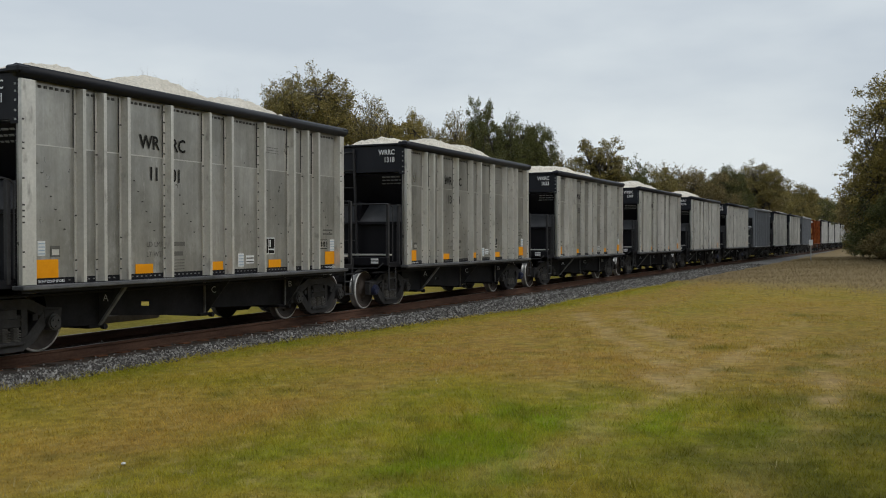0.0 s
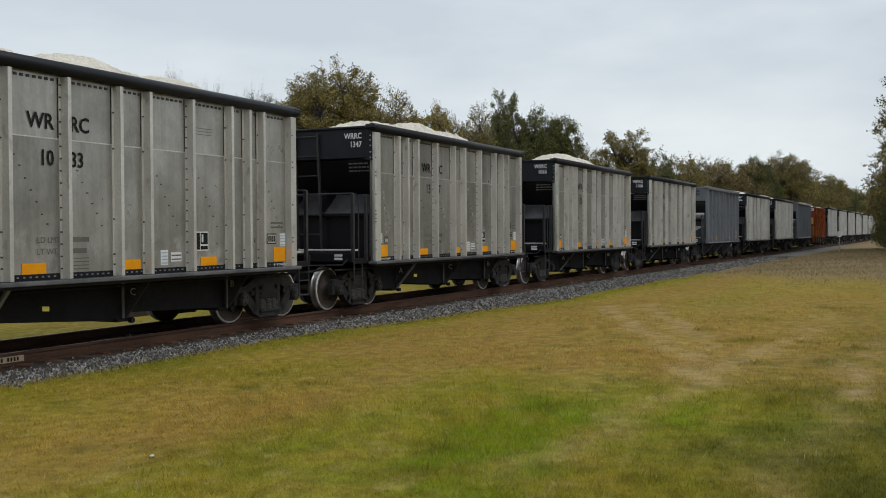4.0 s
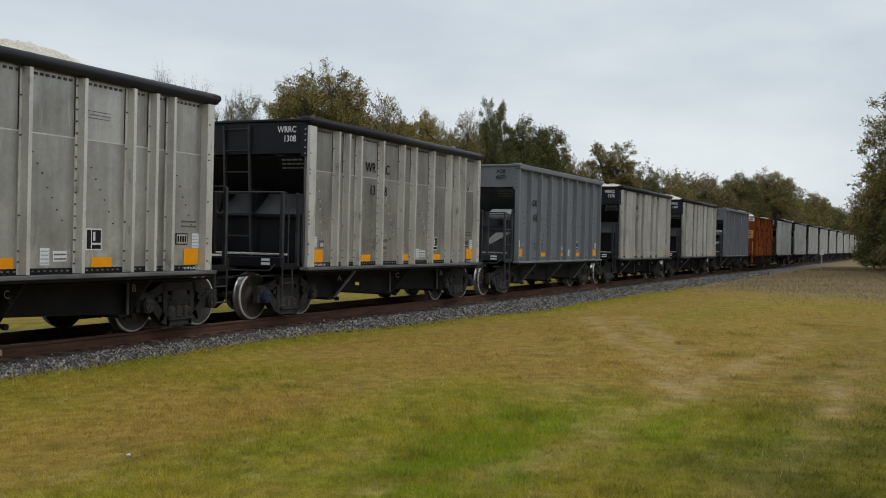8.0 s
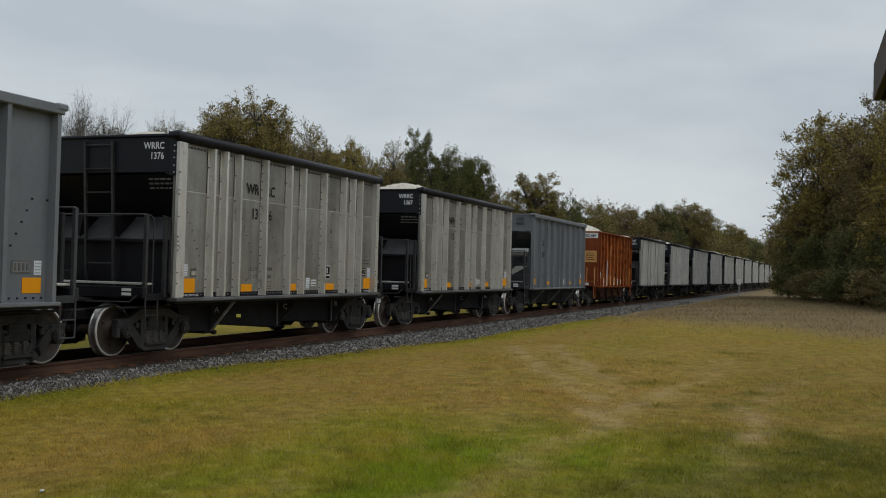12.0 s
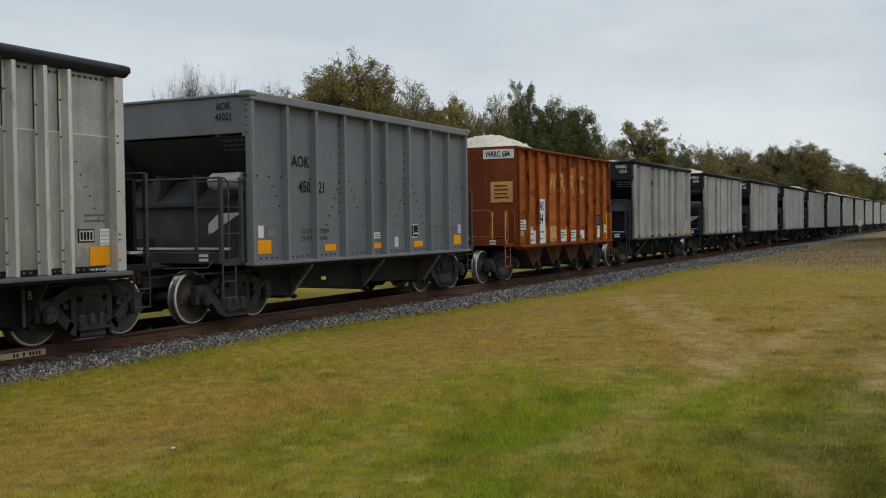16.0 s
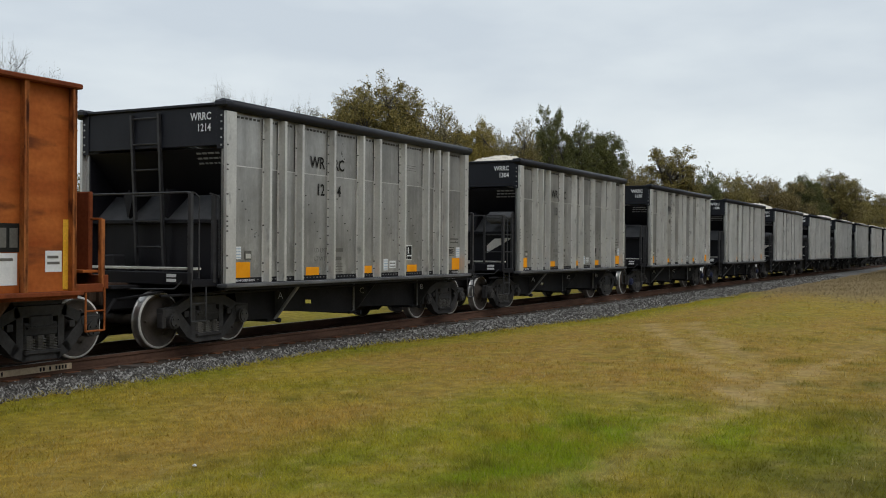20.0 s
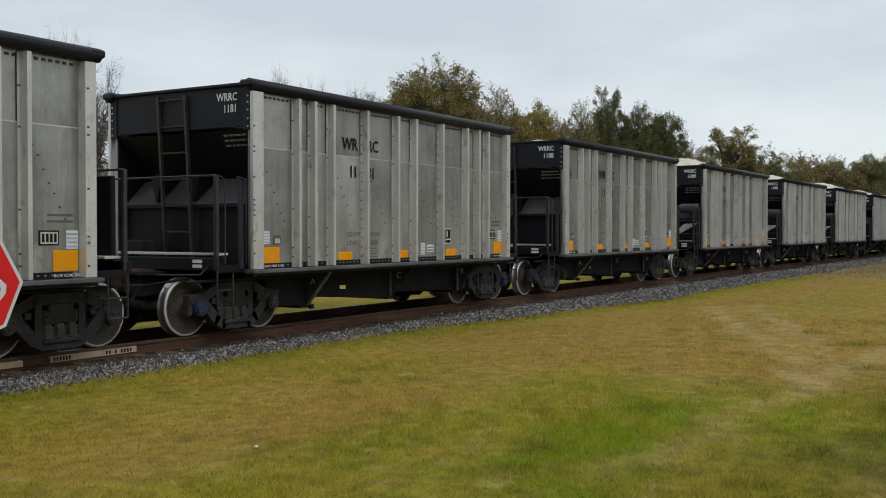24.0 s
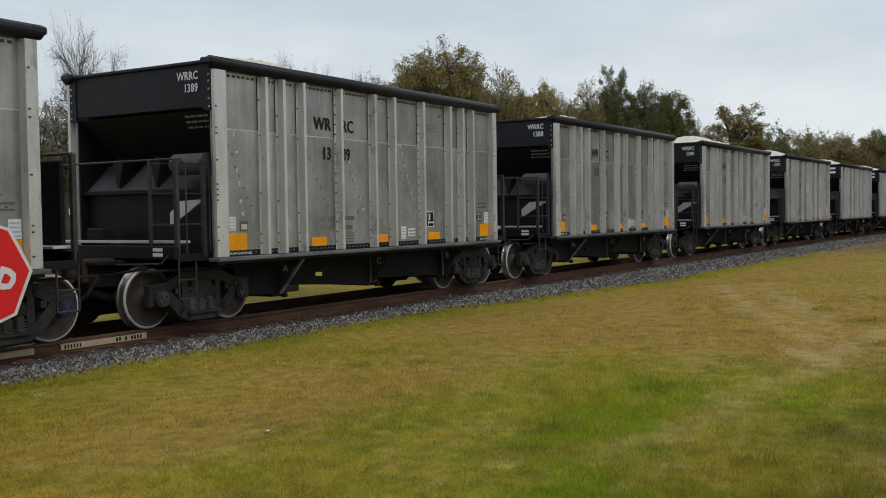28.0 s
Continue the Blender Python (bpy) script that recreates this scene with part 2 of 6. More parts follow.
M_STENCIL = paint("faint_grey_stencil", (0.24, 0.245, 0.25), (0.36, 0.365, 0.37), 0.7, 0.0, (6, 6, 6), 40, 0)
M_BROWNHOP = paint("rust_brown_hopper", (0.055, 0.028, 0.02), (0.12, 0.058, 0.037), 0.8, 0.0, (3, 3, 2), 25, 0.2, 0.15, (0.16, 0.12, 0.095), (0.6, 0.8), spec=0.15)
M_CHORD = paint("dark_blue_black_chord", (0.0055, 0.0065, 0.0115), (0.011, 0.0125, 0.020), 0.5, 0.0, (1, 2, 2), 30, 0.1, 0.1, spec=0.3)
M_SILL = paint("scuffed_grey_sill", (0.05, 0.053, 0.06), (0.16, 0.165, 0.18), 0.4, 0.2, (1.2, 2, 2), 30, 0.1, 0.1)
M_UNDER = paint("grimy_underframe", (0.0105, 0.0104, 0.0122), (0.021, 0.0206, 0.0235), 0.75, 0.0, (2, 2, 2), 20, 0.2, 0.1, (0.03, 0.028, 0.026), (0.70, 0.90), spec=0.15)
M_GUSSET = paint("dusty_dark_gusset", (0.022, 0.022, 0.024), (0.06, 0.06, 0.063), 0.65, 0.0, (2, 3, 2), 25, 0.15, 0.1, (0.11, 0.11, 0.11), (0.62, 0.80), 2.0, spec=0.25)
M_DUSTY = paint("dust_grey_gusset", (0.10, 0.10, 0.10), (0.26, 0.26, 0.26), 0.7, 0.0, (3, 3, 3), 25, 0.2, 0.15)
M_GREYCAR = paint("slate_blue_grey_side", (0.112, 0.124, 0.142), (0.150, 0.164, 0.184), 0.55, 0.0, (0.8, 2, 0.4), 14, 0.05, 0.05, (0.17, 0.185, 0.195), (0.62, 0.85), 1.5, fine_mix=0.12)
# dark grey that also carries the shade inside the recessed end
M_GREYDARK = paint("shaded_grey_slope", (0.026, 0.027, 0.030), (0.045, 0.047, 0.052), 0.6, 0.0, (1.5, 1.5, 0.7), 20, 0.05, 0.1, spec=0.2)
M_GREYPLATE = paint("dusty_slate_gusset", (0.06, 0.062, 0.066), (0.12, 0.122, 0.126), 0.65, 0.0, (2, 3, 2), 20, 0.1, 0.1, (0.2, 0.2, 0.2), (0.62, 0.80), 2.0, spec=0.3)
M_GREYUNDER = paint("grimy_slate_underframe", (0.014, 0.0135, 0.0140), (0.030, 0.029, 0.030), 0.75, 0.0, (2, 2, 2), 20, 0.2, 0.1, (0.06, 0.058, 0.055), (0.66, 0.86), spec=0.2)
M_GREYDUSK = paint("dusty_grey_plate", (0.034, 0.037, 0.042), (0.064, 0.069, 0.076), 0.6, 0.0, (2, 2, 1), 20, 0.05, 0.1, spec=0.3)
M_GREYRIB = paint("slate_grey_rib", (0.132, 0.144, 0.162), (0.175, 0.189, 0.210), 0.5, 0.0, (2, 2, 0.5), 20, 0.05, 0.05, fine_mix=0.12)
M_ORANGE = paint("faded_rusty_orange_side", (0.245, 0.055, 0.012), (0.42, 0.125, 0.028), 0.7, 0.0, (0.55, 2, 2.2), 18, 0.15, 0.12, (0.10, 0.028, 0.011), (0.54, 0.70), 1.6, fine_mix=0.25, spec=0.15)
M_ORANGERIB = paint("scuffed_orange_rib", (0.22, 0.052, 0.012), (0.42, 0.15, 0.045), 0.7, 0.0, (3, 3, 0.8), 25, 0.15, 0.10, (0.09, 0.026, 0.011), (0.5, 0.66), 3.0, spec=0.15)
M_RUSTEND = paint("brown_rust_end", (0.12, 0.028, 0.011), (0.23, 0.060, 0.019), 0.8, 0.0, (1.2, 1.2, 0.4), 18, 0.15, 0.0, (0.08, 0.022, 0.011), (0.55, 0.75), 2.0, spec=0.15)
M_OCHRE = paint("faded_ochre_letters", (0.52, 0.27, 0.085), (0.64, 0.37, 0.14), 0.8, 0.0, (3, 3, 3), 20, 0, 0.0, (0.36, 0.13, 0.035), (0.56, 0.72), 4.0, spec=0.15)
M_REFL = paint("orange_yellow_reflector", (0.74, 0.28, 0.004), (0.82, 0.34, 0.008), 0.6, 0.0, (4, 4, 4), 40, 0, 0.04, fine_mix=0.08, spec=0.15)
M_YELLOW = paint("yellow_stripe", (0.75, 0.40, 0.02), (0.85, 0.50, 0.05), 0.6, 0.0, (4, 4, 4), 40, 0)
M_WHITE = paint("white_decal", (0.62, 0.64, 0.66), (0.74, 0.75, 0.76), 0.6, 0.0, (6, 6, 6), 50, 0, 0.0, fine_mix=0.1)
M_BLUEDECAL = paint("pale_blue_decal", (0.30, 0.40, 0.52), (0.38, 0.48, 0.58), 0.6, 0.0, (6, 6, 6), 50, 0, fine_mix=0.1)
M_INK = paint("black_lettering", (0.012, 0.012, 0.012), (0.022, 0.022, 0.021), 0.7, 0.0, (5, 5, 5), 40, 0, spec=0.1)
M_FADED = paint("faded_dark_lettering", (0.085, 0.082, 0.076), (0.13, 0.125, 0.115), 0.6, 0.0, (5, 5, 5), 40, 0)
M_WLET = paint("white_lettering", (0.66, 0.68, 0.70), (0.76, 0.77, 0.78), 0.6, 0.0, (5, 5, 5), 40, 0, fine_mix=0.1)
M_SCUFF = paint("pale_scraped_metal", (0.46, 0.455, 0.44), (0.62, 0.61, 0.59), 0.5, 0.2, (6, 6, 6), 40, 0)
M_BOLT = paint("dark_bolt_head", (0.04, 0.038, 0.035), (0.08, 0.075, 0.07), 0.6, 0.3, (5, 5, 5), 40, 0)
M_LOAD = paint("pale_crushed_limestone", (0.60, 0.55, 0.46), (0.76, 0.71, 0.62), 0.9, 0.0, (2, 2, 2), 26, 0.9, 0.05, bump_dist=0.05, fine_mix=0.4)
M_WHEEL = paint("brown_grime_wheel", (0.028, 0.020, 0.016), (0.072, 0.057, 0.048), 0.7, 0.1, (3, 3, 3), 30, 0.15, 0.2)
M_RIM = paint("ground_grey_rim", (0.42, 0.41, 0.40), (0.58, 0.57, 0.55), 0.55, 0.3, (5, 5, 5), 40, 0.05, 0.1)
M_TREAD = paint("polished_tread", (0.26, 0.255, 0.25), (0.36, 0.355, 0.35), 0.3, 0.9, (3, 3, 3), 40, 0.02)
M_FRAME = paint("dirty_cast_truck", (0.018, 0.0172, 0.0182), (0.045, 0.043, 0.044), 0.7, 0.0, (3, 3, 3), 25, 0.2, 0.2, (0.06, 0.055, 0.05), (0.64, 0.86), spec=0.25)
M_SPRING = paint("dusty_coil_spring", (0.045, 0.042, 0.039), (0.11, 0.104, 0.098), 0.6, 0.2, (6, 6, 6), 30, 0.1, 0.15)
M_CAP = paint("grimy_bearing_cap", (0.022, 0.021, 0.022), (0.048, 0.045, 0.045), 0.6, 0.1, (6, 6, 6), 30, 0.1, 0.3)
M_CAPBLUE = paint("blue_bearing_cap", (0.014, 0.019, 0.052), (0.023, 0.030, 0.078), 0.55, 0.1, (6, 6, 6), 30, 0.1, 0.2)
M_RUSTY = paint("rusty_steel", (0.09, 0.040, 0.022), (0.17, 0.075, 0.04), 0.85, 0.0, (4, 4, 4), 30, 0.3, 0.15, spec=0.15)
M_COUPLER = paint("dark_rusted_casting", (0.022, 0.014, 0.010), (0.06, 0.034, 0.022), 0.8, 0.0, (5, 5, 5), 30, 0.2, 0.2, spec=0.2)
M_DIRT = paint("brown_oily_track_dirt", (0.035, 0.026, 0.020), (0.085, 0.064, 0.050), 0.95, 0.0, (1.5, 3, 3), 30, 0.6, 0.0, (0.16, 0.145, 0.13), (0.60, 0.75), 6.0, bump_dist=0.03, spec=0.15)
M_RAIL = paint("rusted_rail", (0.058, 0.031, 0.022), (0.125, 0.070, 0.048), 0.8, 0.1, (0.8, 6, 6), 30, 0.25, spec=0.15)
M_RAILTOP = paint("worn_rail_head", (0.16, 0.14, 0.125), (0.26, 0.235, 0.21), 0.4, 0.8, (0.8, 4, 4), 30, 0.05)
M_TIE = paint("old_timber_tie", (0.035, 0.026, 0.021), (0.075, 0.058, 0.047), 0.9, 0.0, (3, 3, 3), 20, 0.5, 0.25)
M_STONE = paint("grey_ballast_stone", (0.07, 0.066, 0.062), (0.20, 0.195, 0.19), 0.85, 0.0, (9, 9, 9), 30, 0.3, 0.0, (0.48, 0.47, 0.45), (0.66, 0.72), 2.0)
M_TAN = paint("faded_tan_marking", (0.34, 0.26, 0.17), (0.48, 0.38, 0.27), 0.8, 0.0, (4, 4, 4), 30, 0.1)
M_RED = paint("red_sign_sheeting", (0.70, 0.008, 0.008), (0.78, 0.012, 0.012), 0.55, 0.0, (3, 3, 3), 60, 0, fine_mix=0.06)
M_SIGNWHITE = paint("white_sign_sheeting", (0.66, 0.68, 0.69), (0.74, 0.75, 0.75), 0.5, 0.0, (3, 3, 3), 60, 0, fine_mix=0.06)
M_POST = paint("galvanised_post", (0.30, 0.31, 0.31), (0.42, 0.42, 0.42), 0.5, 0.5, (4, 4, 4), 30, 0.1)
M_BARK = paint("grey_brown_bark", (0.04, 0.034, 0.028), (0.10, 0.088, 0.075), 0.95, 0.0, (4, 4, 1), 20, 0.5)
M_WOOD = paint("weathered_dark_boards", (0.06, 0.047, 0.04), (0.12, 0.097, 0.085), 0.9, 0.0, (6, 1, 1), 25, 0.3)


def leafy(name, c1, c2, c3, thin=False):
    """Leaves that vary from clump to clump, a little light passing through."""
    m, n, l, b = nodes_of(name)
    geo, rp = n.new("ShaderNodeNewGeometry"), n.new("ShaderNodeValToRGB")
    rp.color_ramp.elements[0].color = (*c1, 1)
    rp.color_ramp.elements[1].color = (*c3, 1)
    e = rp.color_ramp.elements.new(0.55)
    e.color = (*c2, 1)
    l.new(geo.outputs["Random Per Island"], rp.inputs[0])
    l.new(rp.outputs[0], b.inputs["Base Color"])
    b.inputs["Roughness"].default_value = 0.7
    b.inputs["Specular IOR Level"].default_value = 0.25
    if thin:
        tr, mixer = n.new("ShaderNodeBsdfTranslucent"), n.new("ShaderNodeMixShader")
        l.new(rp.outputs[0], tr.inputs["Color"])
        mixer.inputs[0].default_value = 0.5
        l.new(b.outputs[0], mixer.inputs[1])
        l.new(tr.outputs[0], mixer.inputs[2])
        l.new(mixer.outputs[0], n["Material Output"].inputs["Surface"])
    return m


M_LEAF_OLIVE = leafy("olive_leaves", (0.115, 0.103, 0.033), (0.215, 0.178, 0.057), (0.370, 0.290, 0.097))
M_LEAF_DARK = leafy("dark_green_leaves", (0.055, 0.066, 0.022), (0.106, 0.114, 0.037), (0.195, 0.188, 0.064))
M_LEAF_YELLOW = leafy("yellowing_leaves", (0.139, 0.121, 0.034), (0.254, 0.202, 0.049), (0.392, 0.300, 0.083))
M_LEAF_BROWN = leafy("brown_green_leaves", (0.105, 0.086, 0.033), (0.205, 0.160, 0.063), (0.325, 0.250, 0.102))
M_LEAF_GREY = leafy("sparse_grey_leaves", (0.154, 0.147, 0.102), (0.230, 0.218, 0.154), (0.320, 0.301, 0.218))


def ground_material(name="rough_grass_ground", gain=1.0, thin=False):
    m, n, l, b = nodes_of(name)
    co = n.new("ShaderNodeTexCoord")

    def noise_at(scale, detail, seed):
        mp, nz = n.new("ShaderNodeMapping"), n.new("ShaderNodeTexNoise")
        mp.inputs["Location"].default_value = (seed, seed * 1.7, 0)
        l.new(co.outputs["Object"], mp.inputs[0])
        nz.inputs["Scale"].default_value, nz.inputs["Detail"].default_value = scale, detail
        l.new(mp.outputs[0], nz.inputs["Vector"])
        return nz.outputs["Fac"]

    def ramp(fac, lo, hi, c1, c2):
        r = n.new("ShaderNodeValToRGB")
        r.color_ramp.elements[0].position, r.color_ramp.elements[0].color = lo, (*c1, 1)
        r.color_ramp.elements[1].position, r.color_ramp.elements[1].color = hi, (*c2, 1)
        l.new(fac, r.inputs[0])
        return r.outputs[0]

    def mix(fac, a, c):
        x = n.new("ShaderNodeMixRGB")
        l.new(fac, x.inputs[0])
        l.new(a, x.inputs[1])
        if isinstance(c, tuple):
            x.inputs[2].default_value = (*c, 1)
        else:
            l.new(c, x.inputs[2])
        return x.outputs[0]

    base = ramp(noise_at(0.45, 5, 3.1), 0.36, 0.66, (0.225, 0.192, 0.021), (0.305, 0.222, 0.036))
    def zone(name, a, c):
        """Attribute times a noise ramp from a to c."""
        at, mu = n.new("ShaderNodeAttribute"), n.new("ShaderNodeMath")
        at.attribute_name, mu.operation, mu.use_clamp = name, "MULTIPLY", True
        l.new(at.outputs["Fac"], mu.inputs[0])
        l.new(ramp(noise_at(1.3, 5, len(name) * 7.7), 0.34, 0.62, (a, a, a), (c, c, c)), mu.inputs[1])
        return mu.outputs[0]

    dry = ramp(noise_at(0.35, 6, 11.7), 0.48, 0.72, (0, 0, 0), (0.6, 0.6, 0.6))
    col = mix(dry, base, (0.305, 0.198, 0.049))
    col = mix(zone("dry", .45, .95), col, (0.290, 0.183, 0.049))
    lush = ramp(noise_at(0.9, 4, 27.3), 0.60, 0.74, (0, 0, 0), (0.45, 0.45, 0.45))
    col = mix(lush, col, (0.185, 0.195, 0.012))
    col = mix(zone("lush", .25, 1.0), col, (0.155, 0.200, 0.011))
    scorch = ramp(noise_at(1.7, 6, 63.0), 0.54, 0.80, (0, 0, 0), (0.6, 0.6, 0.6))
    col = mix(scorch, col, (0.095, 0.092, 0.016))
    pale = ramp(noise_at(3.1, 6, 17.0), 0.56, 0.72, (0, 0, 0), (0.55, 0.55, 0.55))
    col = mix(pale, col, (0.36, 0.285, 0.10))
    at = n.new("ShaderNodeAttribute")
    at.attribute_name = "wear"
    wear = n.new("ShaderNodeMath")
    wear.operation = "MULTIPLY"
    l.new(at.outputs["Fac"], wear.inputs[0])
    l.new(ramp(noise_at(1.6, 5, 41.0), 0.30, 0.60, (0.32, 0.32, 0.32), (1.0, 1.0, 1.0)), wear.inputs[1])
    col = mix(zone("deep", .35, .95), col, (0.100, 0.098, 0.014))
    col = mix(wear.outputs[0], col, (0.385, 0.27, 0.122))
    at2 = n.new("ShaderNodeAttribute")
    at2.attribute_name = "straw"
    col = mix(at2.outputs["Fac"], col, (0.24, 0.18, 0.095))
    lump, lumps = ramp(noise_at(5.5, 4, 71.0), 0.36, 0.64, (0.80, 0.80, 0.80), (1.16, 1.16, 1.16)), n.new("ShaderNodeMixRGB")
    lumps.blend_type = "MULTIPLY"
    lumps.inputs[0].default_value = 1.0
    l.new(col, lumps.inputs[1])
    l.new(lump, lumps.inputs[2])
    col = lumps.outputs[0]
    fine = noise_at(22, 6, 5.0)
    mr, sc = n.new("ShaderNodeMapRange"), n.new("ShaderNodeVectorMath")
    mr.inputs["To Min"].default_value, mr.inputs["To Max"].default_value = 0.68 * gain, 1.30 * gain
    l.new(fine, mr.inputs["Value"])
    sc.operation = "SCALE"
    l.new(col, sc.inputs[0])
    l.new(mr.outputs[0], sc.inputs["Scale"])
    l.new(sc.outputs[0], b.inputs["Base Color"])
    b.inputs["Roughness"].default_value = 0.95
    b.inputs["Specular IOR Level"].default_value = 0.1
    bp = n.new("ShaderNodeBump")
    bp.inputs["Strength"].default_value, bp.inputs["Distance"].default_value = 0.4, 0.05
    l.new(fine, bp.inputs["Height"])
    if thin:
        # light passes through the blades
        tr, mixer = n.new("ShaderNodeBsdfTranslucent"), n.new("ShaderNodeMixShader")
        l.new(sc.outputs[0], tr.inputs["Color"])
        mixer.inputs[0].default_value = 0.5
        l.new(b.outputs[0], mixer.inputs[1])
        l.new(tr.outputs[0], mixer.inputs[2])
        l.new(mixer.outputs[0], n["Material Output"].inputs["Surface"])
    else:
        l.new(bp.outputs[0], b.inputs["Normal"])
    return m


M_GROUND = ground_material()
M_TURF = ground_material("grass_blade_turf", 1.7, True)
M_STRAW = leafy("dry_straw_grass", (0.235, 0.178, 0.092), (0.27, 0.206, 0.110), (0.31, 0.24, 0.130), True)
M_STALK = leafy("pale_seed_stalks", (0.30, 0.25, 0.08), (0.38, 0.32, 0.12), (0.50, 0.43, 0.22))

# ---- the plan: one curved track, rail top at RZ, ground about 0 ----
RZ, YC = 0.25, 12.285
SSTEP = 0.5
S_ALL = np.arange(-80.0, 420.0, SSTEP)
_sc = np.clip(S_ALL, -30.0, 130.0)
_kap = -0.00099 + 0.168e-4 * _sc - 0.068e-6 * _sc ** 2
_th = np.cumsum(_kap) * SSTEP
_th -= np.interp(0, S_ALL, _th)
_tx, _ty = np.cumsum(np.cos(_th)) * SSTEP, np.cumsum(np.sin(_th)) * SSTEP
_tx, _ty = _tx - np.interp(0, S_ALL, _tx), _ty - np.interp(0, S_ALL, _ty) + YC


def on_track(s, off=0.0):
    """Place and heading on the track s metres on; off: metres to the left of the centre line."""
    h = float(np.interp(s, S_ALL, _th))
    return float(np.interp(s, S_ALL, _tx)) - math.sin(h) * off, float(np.interp(s, S_ALL, _ty)) + math.cos(h) * off, h


def lift(x, y):
    """Height of the ground."""
    x, y = np.asarray(x, float), np.asarray(y, float)
    near = 0.16 / (1 + np.exp(np.clip((y - 6.0) * 0.8, -60, 60)))
    roll_ = 0.025 * np.sin(x * 0.31 + 1.0) * np.sin(y * 0.43) + 0.015 * np.sin(x * 0.9 + y * 0.7)
    tr = np.clip(np.abs(y - np.interp(x, _tx, _ty)) / 3.0, 0, 1)
    return near + roll_ * tr - 0.02


def shoulder(x):
    """Width of the stone bed on the near side, from the centre line."""
    return np.interp(x, [8, 17, 21, 27, 60], [1.98, 1.98, 2.5, 3.35, 3.45])


# wheel ruts: strength, then points along each
RUTS = [(.45, [(6.6, 2.55), (8.7, 2.52), (10.6, 2.40), (11.6, 2.24)]), (.85, [(11.4, 2.27), (12.2, 2.16), (13.8, 2.10), (15.5, 1.95), (16.4, 1.78)]), (.45, [(16.4, 1.78), (17.6, 1.60), (22.2, 1.36)]),
        (.75, [(24.4, 6.84), (19.0, 4.84), (16.8, 3.85), (13.8, 2.62), (12.4, 2.35)]), (.8, [(24.9, 5.89), (20.6, 4.49), (18.7, 3.77), (17.4, 3.3)]), (.35, [(17.4, 3.3), (16.2, 2.82), (14.6, 2.35)]),
        (.4, [(18.6, .05), (17.0, .32), (15.0, .5)]), (.9, [(14.4, .52), (13.0, .54), (11.4, .47)]), (.3, [(11.0, .52), (9.1, .70), (6.6, .80)])]
# tufts of taller, darker grass: x, y, radius
TUFTS = [(18.3, 3.3, .32), (16.8, 2.4, .45), (11.7, 2.25, .14), (12.0, .1, .4), (14.3, .96, .25), (16.2, .6, .3), (12.0, 3.1, .18), (13.9, 1.87, .3), (24.5, 1.5, .6), (10.8, 1.2, .2), (10.5, 6.6, .22), (10.0, 7.2, .2),
         (6.6, 3.26, .2), (7.4, 3.45, .2), (20.5, 2.6, .4), (8.4, 1.5, .2), (9.3, 1.1, .22), (7.0, 1.7, .18), (12.6, 4.4, .2), (17.8, 5.6, .35), (9.9, 3.4, .18)]


def soft_step(v, lo, hi):
    t = np.clip((v - lo) / (hi - lo), 0, 1)
    return t * t * (3 - 2 * t)


def dry_zone(x, y):
    """Parched belt across the middle of the field, and a fainter strip in front of the track."""
    f = x - .25 * (y - 2.4) + .5 * np.sin(y * 1.1 + x * .35) + .3 * np.sin(x * 1.9 - y * .8)
    belt = soft_step(f, 11.2, 13.0) * (1 - .5 * soft_step(f, 24, 34))
    strip = np.exp(-((y - 6.2) / .95) ** 2) * .75 * soft_step(x, 4, 6)
    gap = np.interp(x, _tx, _ty) - shoulder(x) - y
    return np.clip((belt * .95 + strip) * soft_step(gap, .3, 1.5), 0, 1)


def lush_zone(x, y):
    """Greener spots where the grass grows thick."""
    f = x - .25 * (y - 2.4) + .45 * np.sin(y * 1.3 - x * .4)
    def spot(cx, cy, rx, ry):
        return np.exp(-((x - cx) / rx) ** 2 - ((y - cy) / ry) ** 2)
    gap = np.interp(x, _tx, _ty) - shoulder(x) - y
    return np.clip(.5 * (1 - soft_step(f, 10.6, 12.6)) * (1 - soft_step(y, 4.6, 6.0)) + spot(6.9, 2.95, 1.3, .5) + .8 * spot(9.4, 3.3, 1.3, .5) + .8 * spot(9.8, .9, .9, .3) + .8 * spot(5.9, 2.3, .7, .3)
                   + .6 * spot(9.6, 1.9, .8, .3) + .8 * spot(10.6, 6.6, .4, .15) + .45 * np.exp(-((gap - .4) / .5) ** 2) + .35 * spot(27, 4.5, 6, 1.0), 0, 1)


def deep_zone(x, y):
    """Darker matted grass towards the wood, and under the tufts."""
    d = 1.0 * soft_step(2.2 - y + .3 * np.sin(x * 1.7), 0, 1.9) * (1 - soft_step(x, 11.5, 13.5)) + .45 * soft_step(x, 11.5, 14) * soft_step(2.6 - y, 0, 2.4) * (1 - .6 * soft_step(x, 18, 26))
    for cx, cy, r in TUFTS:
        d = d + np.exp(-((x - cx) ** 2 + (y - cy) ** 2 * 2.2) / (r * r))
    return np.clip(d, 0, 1)


